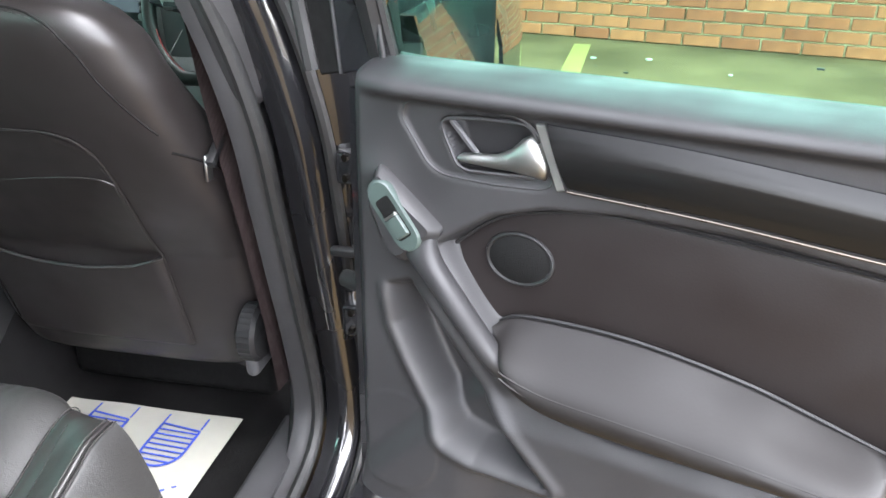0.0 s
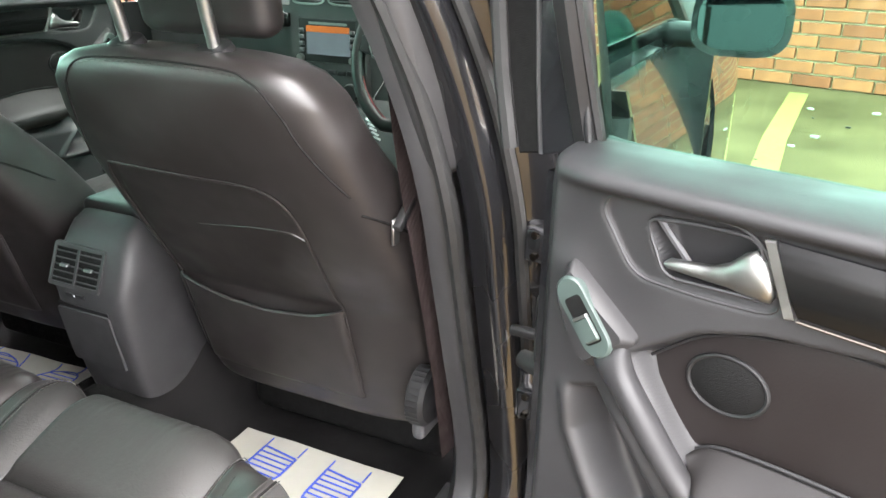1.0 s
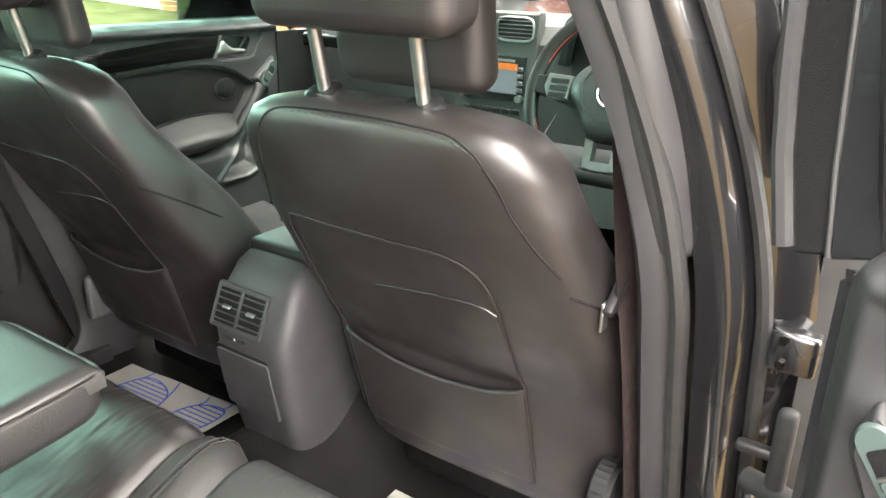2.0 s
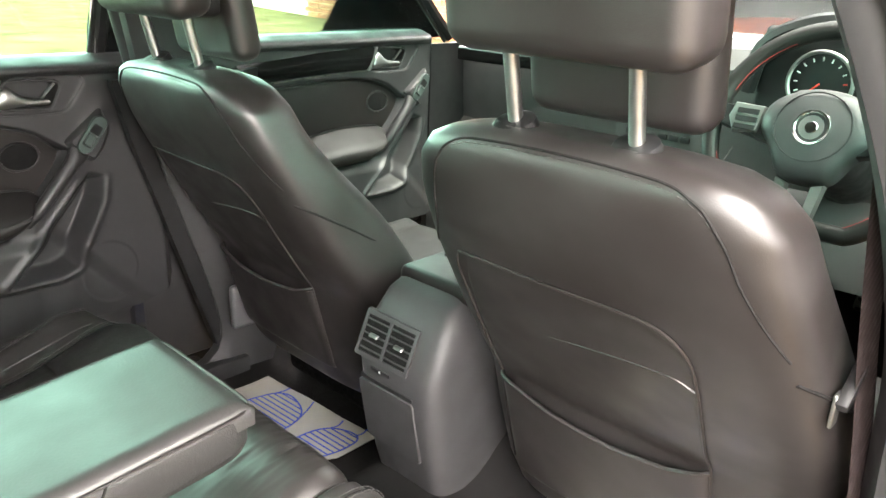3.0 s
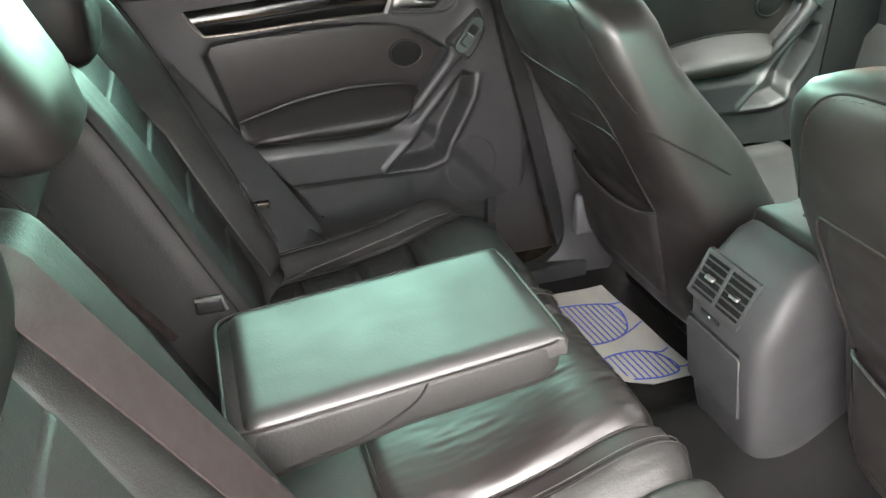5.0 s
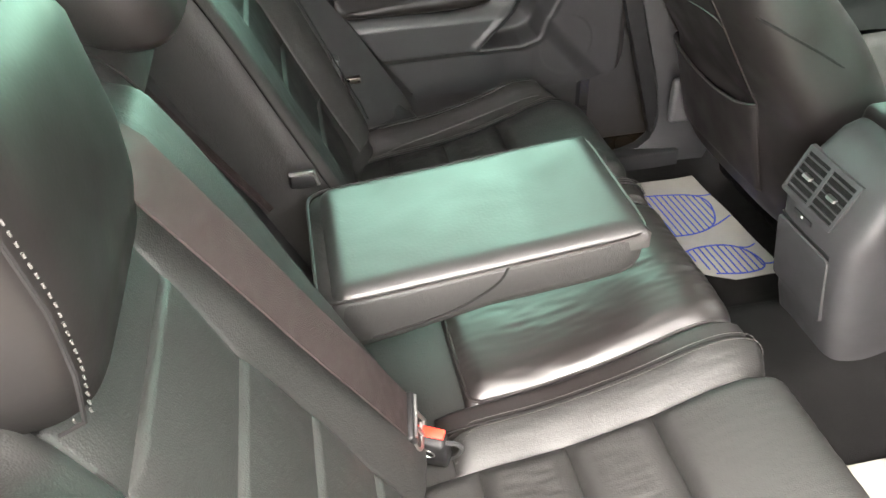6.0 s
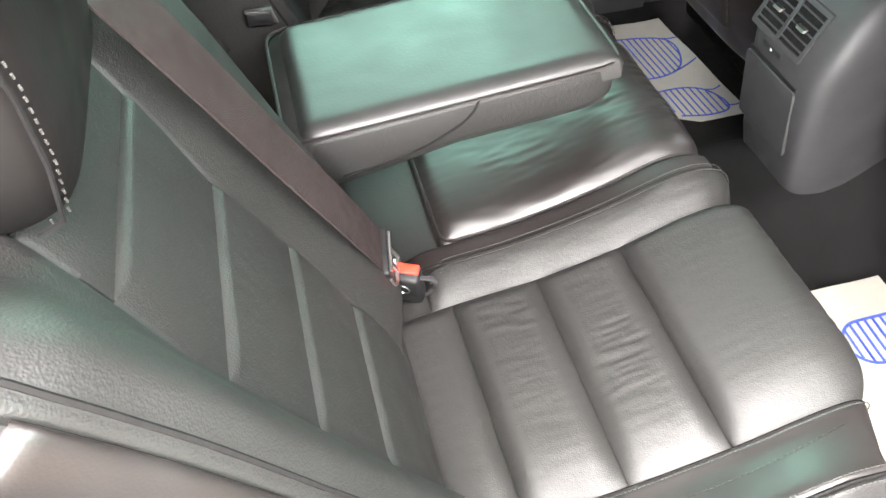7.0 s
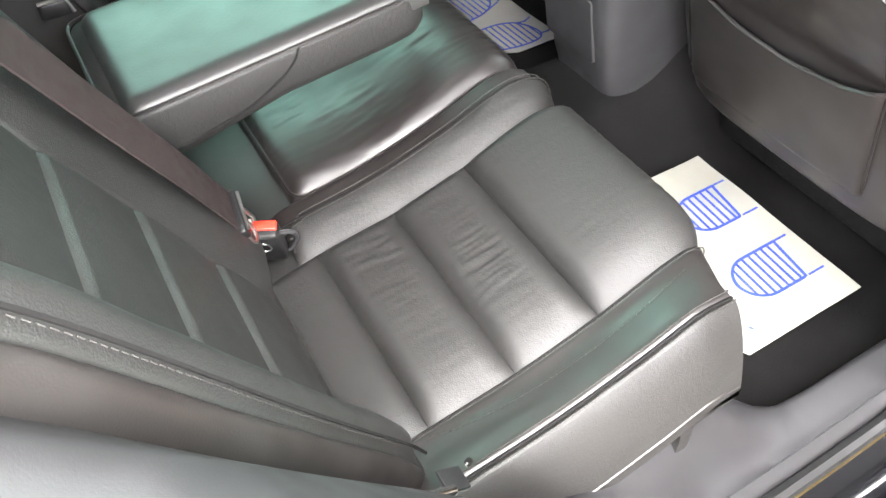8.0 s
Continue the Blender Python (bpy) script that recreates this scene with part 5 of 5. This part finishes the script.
def paper_mat(x0, x1, y0, y1, label, prints, skew=0.0, cut=0.02):
    mat = empty("floor_mat", ((x0 + x1) / 2, (y0 + y1) / 2, FLOOR), label, "floor mat", "paper floor mats")
    P = []
    for q in np.linspace(0, 1, 24):
        row = []
        near = y0 + cut * max(0, (q - 0.78) / 0.22) ** 2
        for t in np.linspace(0, 1, 28):
            x, y = x0 + (x1 - x0) * q, near + (y1 + skew * q - near) * t
            row.append((x, y, FLOOR + 0.003 + 0.003 * noise.noise((x * 11, y * 11, 2))))
        P.append(row)
    part("paper", sheet(P, (0, 0, -0.0015)), PAPER, mat, "creased cream paper sheet")
    for geo in prints:
        part("footprint_print", geo, BLUE_INK, mat, "blue striped footprint print")
    return mat


Z_INK = FLOOR + 0.0075


prints = []
for cx, top, low in ((0.308, -0.034, -0.120), (0.443, -0.041, -0.140)):
    half = 0.036
    o = [(cx - half, top + 0.005), (cx - half, low + 0.045)] + [(cx - half * math.cos(a), low + 0.040 - 0.040 * math.sin(a)) for a in np.linspace(0.15, math.pi - 0.15, 20)] + [(cx + half, low + 0.045), (cx + half, top - 0.005)]
    prints += [stroke(evenly(o + o[:1], 70), 0.0042, Z_INK), hatch(o, (1, -0.05), 0.0125, 0.0034, Z_INK)]
    for s in (-1, 1):
        prints.append(stroke([(cx + s * half, top), (cx + s * half, top + 0.030)], 0.003, Z_INK))
prints.append(stroke([(0.478, -0.196), (0.492, -0.186)], 0.004, Z_INK))
prints.append(stroke([(0.500, -0.180), (0.506, -0.176)], 0.003, Z_INK))
paper_mat(0.204, 0.532, -0.228, 0.006, "cream paper floor mat with blue printed footprints on carpet", prints)
prints = []
for o in (catmull([(-0.489, -0.140), (-0.480, -0.076), (-0.466, -0.030), (-0.440, -0.014), (-0.405, -0.018), (-0.372, -0.032), (-0.352, -0.056), (-0.343, -0.095), (-0.346, -0.140)], 40),
          catmull([(-0.292, -0.140), (-0.301, -0.105), (-0.299, -0.060), (-0.284, -0.028), (-0.255, -0.010), (-0.228, -0.006), (-0.214, -0.020), (-0.212, -0.060), (-0.222, -0.105)], 40)):
    prints += [stroke(o, 0.0036, Z_INK), hatch(o, (1, 0.06), 0.0125, 0.0028, Z_INK)]
for pts in ([(-0.466, -0.030), (-0.462, -0.012), (-0.463, 0.004)], [(-0.352, -0.056), (-0.366, -0.024), (-0.384, 0.008)], [(-0.284, -0.028), (-0.280, -0.010), (-0.287, 0.008)], [(-0.228, -0.006), (-0.226, 0.008), (-0.230, 0.022)]):
    prints.append(stroke(catmull(pts, 12), 0.0032, Z_INK))
paper_mat(-0.545, -0.203, -0.165, 0.003, "cream paper mat with blue striped soles under the seat", prints, 0.022, 0.09)

# ---- dashboard ----
dash = empty("dashboard", (0, 0.9, 0.9), "dark grey dashboard with silver-ringed vents and radio", "dashboard")
rings = []
for x in np.linspace(-0.72, 0.72, 40):
    bulge = 0.03 * math.exp(-((x - 0.33) / 0.17) ** 4)
    sec = [(0.70, 0.70), (0.715, 0.84), (0.745, 0.87), (0.735, 1.0), (0.73, 1.09 + bulge), (0.76, 1.13 + bulge), (0.85, 1.145 + bulge), (1.25, 1.10), (1.25, 0.70)]
    rings.append([(x, y + 0.06 * (x / 0.72) ** 2, z) for y, z in sec])
part("dash_body", loft(rings), DASH, dash, "dark grained dashboard")
part("dash_strip", rbox((-0.42, 0.722, 1.055), (0.5, 0.02, 0.035), 0.006), GLOSS, dash)


def fascia(a, b, d):
    return (a, 0.733 - d, b)


stack = part("centre_fascia", slab([(-0.17, 0.80), (-0.175, 1.16), (0.055, 1.16), (0.05, 0.80)], -0.02, 0.008, fascia, 0.006), DASH, dash, "grey centre fascia")
for x in (-0.112, -0.005):
    o = [(x + 0.048 * np.sign(math.cos(a)) * abs(math.cos(a)) ** 0.5, 1.122 + 0.026 * np.sign(math.sin(a)) * abs(math.sin(a)) ** 0.5) for a in np.linspace(0, 6.2832, 32, endpoint=False)]
    vent = part("dash_vent", slab(o, 0.0, 0.011, fascia), PLASTIC_BLACK, dash, "black vent with a silver ring")
    part("vent_ring", tube([fascia(a, b, 0.012) for a, b in o], 0.003, 6, True), SILVER, vent)
    for k in range(5):
        part("slat", rbox(fascia(x, 1.104 + 0.009 * k, 0.013), (0.086, 0.006, 0.003), 0.001, 1), PLASTIC, vent)
radio = part("radio", slab([(-0.145, 0.955), (-0.145, 1.062), (0.028, 1.062), (0.028, 0.955)], 0.0, 0.014, fascia, 0.004), PLASTIC_BLACK, dash, "black radio unit with a pale screen")
part("radio_screen", slab([(-0.118, 0.975), (-0.118, 1.045), (0.008, 1.045), (0.008, 0.975)], 0.012, 0.0165, fascia), SCREEN, radio)
part("screen_banner", slab([(-0.118, 1.030), (-0.118, 1.045), (0.008, 1.045), (0.008, 1.030)], 0.014, 0.0172, fascia), AMBER, radio)
part("radio_slot", slab([(-0.11, 1.048), (-0.11, 1.054), (0.0, 1.054), (0.0, 1.048)], 0.012, 0.0165, fascia), SILVER, radio)
for k in range(4):
    for x in (-0.137, 0.012):
        part("radio_button", rbox(fascia(x + 0.004, 0.985 + 0.016 * k, 0.016), (0.014, 0.006, 0.010), 0.002), PLASTIC_GREY, radio)
for x in (-0.137, 0.018):
    part("radio_knob", tube([fascia(x, 0.966, 0.01), fascia(x, 0.966, 0.026)], 0.009, 16), SILVER, radio)
for k, x in enumerate((-0.125, -0.06, 0.005)):
    knob = part("climate_knob", tube([fascia(x, 0.885, 0.0), fascia(x, 0.885, 0.022)], 0.021, 24), PLASTIC_BLACK, dash, "round climate control knob")
    part("knob_ring", tube([fascia(x + 0.022 * math.cos(a), 0.885 + 0.022 * math.sin(a), 0.012) for a in np.linspace(0, 6.2832, 24, endpoint=False)], 0.0025, 6, True), SILVER, knob)
for k in range(6):
    part("fascia_button", rbox(fascia(-0.13 + 0.027 * k, 0.932, 0.009), (0.022, 0.006, 0.012), 0.002), PLASTIC_BLACK, dash)
# instruments
hood = part("instrument_hood", tube(catmull([(0.13, 0.70, 1.06), (0.16, 0.685, 1.15), (0.25, 0.675, 1.195), (0.35, 0.67, 1.20), (0.45, 0.675, 1.195), (0.53, 0.685, 1.15), (0.56, 0.70, 1.06)], 40), 0.018, 8), PLASTIC_BLACK, dash, "black instrument hood")
part("instrument_back", rbox((0.345, 0.715, 1.10), (0.40, 0.02, 0.17), 0.01), PLASTIC_BLACK, hood)
for cx in (0.265, 0.43):
    dial = part("dial", tube([(cx + 0.058 * math.cos(a), 0.698, 1.088 + 0.058 * math.sin(a)) for a in np.linspace(0, 6.2832, 36, endpoint=False)], 0.004, 8, True), SILVER, dash, "round gauge with a silver ring")
    for k in range(13):
        a = radians(-40 + 22 * k)
        p0, p1 = [(cx + r * math.cos(a), 0.700, 1.088 + r * math.sin(a)) for r in (0.041, 0.048)]
        part("dial_mark", tube([p0, p1], 0.0014, 4), RED if k < 3 else WHITE_MARK, dial)
    part("needle", tube([(cx, 0.698, 1.088), (cx + 0.035 * math.cos(3.9), 0.698, 1.088 + 0.035 * math.sin(3.9))], 0.0016, 5), RED, dial)

# ---- steering wheel ----
WHEEL_M = Matrix.Translation((0.335, 0.52, 1.025)) @ Matrix.Rotation(radians(68), 4, "X")


def whl(x, y, z):
    return tuple(WHEEL_M @ Vector((x, y, z)))


wheel = empty("steering_wheel", WHEEL_M.translation, "black leather steering wheel with red stitching and silver spokes", "steering wheel")
rim = [(0.180 * math.cos(a), 0.180 * max(math.sin(a), -0.86), 0) for a in np.linspace(0, 6.2832, 96, endpoint=False)]
part("rim", tube([whl(*p) for p in rim], 0.0155, 14, True), LEATHER_DOOR, wheel, "thick black leather rim", 80)
for lo, hi in ((0.35, 1.1), (2.05, 2.8), (3.5, 4.2), (5.2, 5.95)):
    part("red_stitching", tube([whl(0.166 * math.cos(a), 0.166 * max(math.sin(a), -0.86), 0.006) for a in np.linspace(lo, hi, 24)], 0.0010, 5), RED_THREAD, wheel)
o = catmull([(-0.045, 0.068), (0.0, 0.074), (0.045, 0.068), (0.082, 0.045), (0.100, 0.015), (0.095, -0.015), (0.070, -0.045), (0.044, -0.085), (0.0, -0.094), (-0.044, -0.085), (-0.070, -0.045), (-0.095, -0.015), (-0.100, 0.015), (-0.082, 0.045), (-0.045, 0.068)], 56)[:-1]
rings = [[whl(a * k * 0.92, (b + 0.004) * k * 0.95, z) for a, b in o] for k, z in ((1.0, -0.02), (1.0, 0.010), (0.96, 0.022), (0.86, 0.031), (0.7, 0.036), (0.4, 0.040), (0.05, 0.041))]
hub = part("hub", loft(rings), PLASTIC, wheel, "domed dark airbag cover", 60)
part("cover_groove", tube([whl(0.060 * math.cos(a), 0.004 + 0.058 * math.sin(a), 0.0365) for a in np.linspace(0, 6.2832, 48, endpoint=False)], 0.0014, 6, True), PLASTIC_BLACK, hub)
part("emblem", tube([whl(0.027 * math.cos(a), 0.002 + 0.027 * math.sin(a), 0.041) for a in np.linspace(0, 6.2832, 32, endpoint=False)], 0.0028, 6, True), CHROME, hub, "round chrome emblem")
part("emblem_disc", tube([whl(0, 0.002, 0.030), whl(0, 0.002, 0.0415)], 0.020, 24), SILVER, hub)
for s in (-1, 1):
    spoke = part("spoke", slab([(s * 0.07, 0.03), (s * 0.172, 0.028), (s * 0.172, -0.006), (s * 0.07, -0.03)], -0.010, 0.016, whl, 0.004), PLASTIC_BLACK, wheel)
    pad = part("button_pad", slab([(s * 0.088, 0.030), (s * 0.142, 0.032), (s * 0.148, 0.006), (s * 0.135, -0.020), (s * 0.092, -0.016)], 0.010, 0.022, whl, 0.003), SILVER, wheel, "silver button pad")
    for k in range(3):
        part("wheel_button", slab([(s * 0.096, 0.022 - 0.014 * k), (s * 0.134, 0.022 - 0.014 * k), (s * 0.134, 0.013 - 0.014 * k), (s * 0.096, 0.013 - 0.014 * k)], 0.020, 0.0245, whl, 0.001), PLASTIC_BLACK, pad)
for s in (-1, 1):
    part("lower_spoke", slab([(s * 0.020, -0.088), (s * 0.040, -0.082), (s * 0.034, -0.142), (s * 0.018, -0.142)], -0.006, 0.014, whl, 0.003), SILVER, wheel, "silver lower spoke")
part("emblem_centre", tube([whl(0, 0.002, 0.041), whl(0, 0.002, 0.0432)], [0.011, 0.009], 20), CHROME, hub)
part("spoke_bridge", slab([(-0.022, -0.125), (0.022, -0.125), (0.022, -0.143), (-0.022, -0.143)], -0.004, 0.013, whl, 0.003), SILVER, wheel)
part("column", tube([whl(0, 0, -0.02), whl(0, 0, -0.25)], [0.06, 0.07], 16), PLASTIC_BLACK, wheel)
# pedals and key tag
for x in (0.20, 0.33):
    pedal = tagged(part("pedal", rbox((x, 1.18, 0.535), (0.055, 0.012, 0.075), 0.006, 3, Matrix.Rotation(radians(-35), 4, "X")), SILVER), "brushed metal pedal with black rubber studs", "pedal", "pedals")
    part("pedal_arm", tube([(x, 1.19, 0.55), (x, 1.25, 0.72), (x, 1.24, 0.85)], 0.008, 8), PLASTIC_BLACK, pedal)
    for k in range(3):
        part("stud", rbox((x, 1.166 + 0.012 * (k - 1) * 1.0, 0.530 + 0.022 * (k - 1)), (0.040, 0.012, 0.008), 0.003, 2, Matrix.Rotation(radians(-35), 4, "X")), RUBBER, pedal)

tag = empty("key_tag", (0.135, 0.60, 0.80), "white printed tag hanging below the dashboard", "tag")
for k in range(5):
    part("tag_bar", rbox((0.128 + 0.005 * k, 0.600, 0.852 - 0.010 * k), (0.020, 0.004, 0.005), 0.001, 1, Matrix.Rotation(radians(20), 4, "Y")), WHITE_MARK, tag)
part("tag_cord", tube([(0.125, 0.602, 0.856), (0.120, 0.64, 0.90), (0.118, 0.71, 0.94)], 0.0015, 5), PLASTIC_BLACK, tag)

# ---- door mirrors ----
def door_mirror(s, label):
    m = empty("door_mirror", (s * 0.84, 0.62, 1.06), label, parent=car)
    rings = []
    for y, k in ((0.66, 0.25), (0.645, 0.7), (0.61, 0.95), (0.575, 1.0), (0.56, 1.0)):
        rings.append([(s * (0.915 + 0.085 * k * np.sign(math.cos(a)) * abs(math.cos(a)) ** 0.6), y, 1.118 + 0.062 * k * np.sign(math.sin(a)) * abs(math.sin(a)) ** 0.6) for a in np.linspace(0, 6.2832, 40, endpoint=False)])
    part("mirror_shell", loft(rings), PAINT, m, "black mirror shell")
    g = [(s * (0.915 + 0.072 * np.sign(math.cos(a)) * abs(math.cos(a)) ** 0.6), 1.118 + 0.049 * np.sign(math.sin(a)) * abs(math.sin(a)) ** 0.6) for a in np.linspace(0, 6.2832, 40, endpoint=False)]
    part("mirror_glass", slab(g, 0.0, 0.004, lambda a, b, d: (a, 0.553 - d + 0.07 * (s * a - 0.915) - 0.04 * (b - 1.118), b)), MIRROR, m, "silvered mirror glass")
    part("mirror_foot", rbox((s * 0.815, 0.63, 1.085), (0.09, 0.06, 0.045), 0.015), PLASTIC_BLACK, m)
    return m


MIRROR = material("mirror_silver", (0.12, 0.172, 0.166), 0.03, metal=1.0, vary=0.02, wear=0.01)
door_mirror(1, "black door mirror on the closed front door")
door_mirror(-1, "black door mirror beyond the passenger window")

# front wing seen beyond the doors
for s in (1, -1):
    part("front_wing", sheet([[(s * (0.878 - 0.16 * max(0, (y - 1.15) / 0.9) ** 2 - 0.10 * ((z - 0.75) / 0.35) ** 4), y, z) for z in np.linspace(0.40, 1.04, 12)] for y in np.linspace(0.78, 2.0, 16)], (-s * 0.01, 0, 0)), PAINT, car, "gloss black front wing")
part("bonnet", sheet([[(x, y, 1.08 - 0.12 * ((y - 1.2) / 0.8) ** 1.5 - 0.05 * (x / 0.75) ** 4) for y in np.linspace(1.2, 2.0, 8)] for x in np.linspace(-0.76, 0.76, 12)], (0, 0, -0.01)), PAINT, car, "gloss black bonnet")

# ---- yard details ----
line = thing("yellow_line", stroke([(0.90, 1.0), (0.93, 4.3), (1.02, 6.2)], 0.15, GROUND + 0.004), YELLOW, "worn yellow painted bay line on concrete", "road marking", kind="structure")
rnd = random.Random(4)
for k in range(26):
    x, y = rnd.uniform(-0.2, 4.2), rnd.uniform(2.2, 5.8)
    r = rnd.uniform(0.012, 0.03)
    thing("litter", rbox((x, y, GROUND + r * 0.3), (r * 2, r * rnd.uniform(0.8, 1.6), r * 0.6), r * 0.25, 2, Matrix.Rotation(rnd.uniform(0, 3), 4, "Z")), PAPER if k % 3 else PLASTIC_BLACK, "small scrap of litter on the concrete yard", "litter", "litter")
for k, (a, b) in enumerate((((-10.6, 0.96), (-10.9, 1.9)), ((-11.2, 1.85), (-10.8, 2.3)))):
    thing("white_line", stroke([a, b], 0.12, GROUND + 0.004), WHITE_MARK, "faded white painted line on concrete", "road marking", kind="structure")

# ---- bricks of the wall ----
BL, BH, GAP = 0.334, 0.111, 0.018
one = bpy.data.meshes.new("brick")
bv, bf = rbox((0, 0, 0), (BL - GAP, 0.06, BH - GAP), 0.006, 1)
one.from_pydata(bv, [], bf)
one.materials.append(BRICK)
rest_v, rest_f = [], []
count = 0
for row in range(28):
    for col in range(-50, 42):
        x = (col + 0.5 * (row % 2)) * BL
        if x < -16 or x > 13:
            continue
        z = (row + 0.5) * BH
        j = rnd.uniform(-0.004, 0.004)
        if -1.0 < x < 5.4 and row < 14:
            b = new("brick", one)
            b.parent = wall
            b.location = (x, 0.035 - 0.012 + j, z)
            count += 1
        else:
            k = len(rest_v)
            hx, hz = (BL - GAP) / 2, (BH - GAP) / 2
            y0, y1 = 0.0 + j, 0.06
            rest_v += [(x - hx, y0, z - hz), (x + hx, y0, z - hz), (x + hx, y0, z + hz), (x - hx, y0, z + hz), (x - hx, y1, z - hz), (x + hx, y1, z - hz), (x + hx, y1, z + hz), (x - hx, y1, z + hz)]
            rest_f += [(k, k + 1, k + 2, k + 3), (k, k + 4, k + 5, k + 1), (k + 2, k + 6, k + 7, k + 3), (k, k + 3, k + 7, k + 4), (k + 1, k + 5, k + 6, k + 2)]
me = bpy.data.meshes.new("far_bricks")
me.from_pydata(rest_v, [], rest_f)
me.materials.append(BRICK)
far = new("far_bricks", me)
far.parent = wall
tagged(far, "rows of red brick", "", "", "stuff")

# ---- road wheels ----
def road_wheel(x, y):
    w = empty("wheel", (x, y, GROUND), "", parent=car)
    out = 1 if x > 0 else -1
    rings = [[(x + out * d, y + r * math.cos(a), GROUND + 0.315 + r * math.sin(a)) for a in np.linspace(0, 6.2832, 48, endpoint=False)] for d, r in ((-0.10, 0.22), (-0.105, 0.27), (-0.09, 0.308), (0.07, 0.308), (0.09, 0.27), (0.085, 0.22))]
    part("tyre", loft(rings), RUBBER, w, "black rubber tyre")
    rings = [[(x + out * d, y + r * math.cos(a), GROUND + 0.315 + r * math.sin(a)) for a in np.linspace(0, 6.2832, 40, endpoint=False)] for d, r in ((-0.10, 0.222), (0.075, 0.222), (0.06, 0.20), (0.03, 0.19), (0.05, 0.07), (0.06, 0.03))]
    part("rim", loft(rings), SILVER, w, "silver alloy rim")


for x in (-0.73, 0.73):
    for y in (1.45, -1.13):
        road_wheel(x, y)
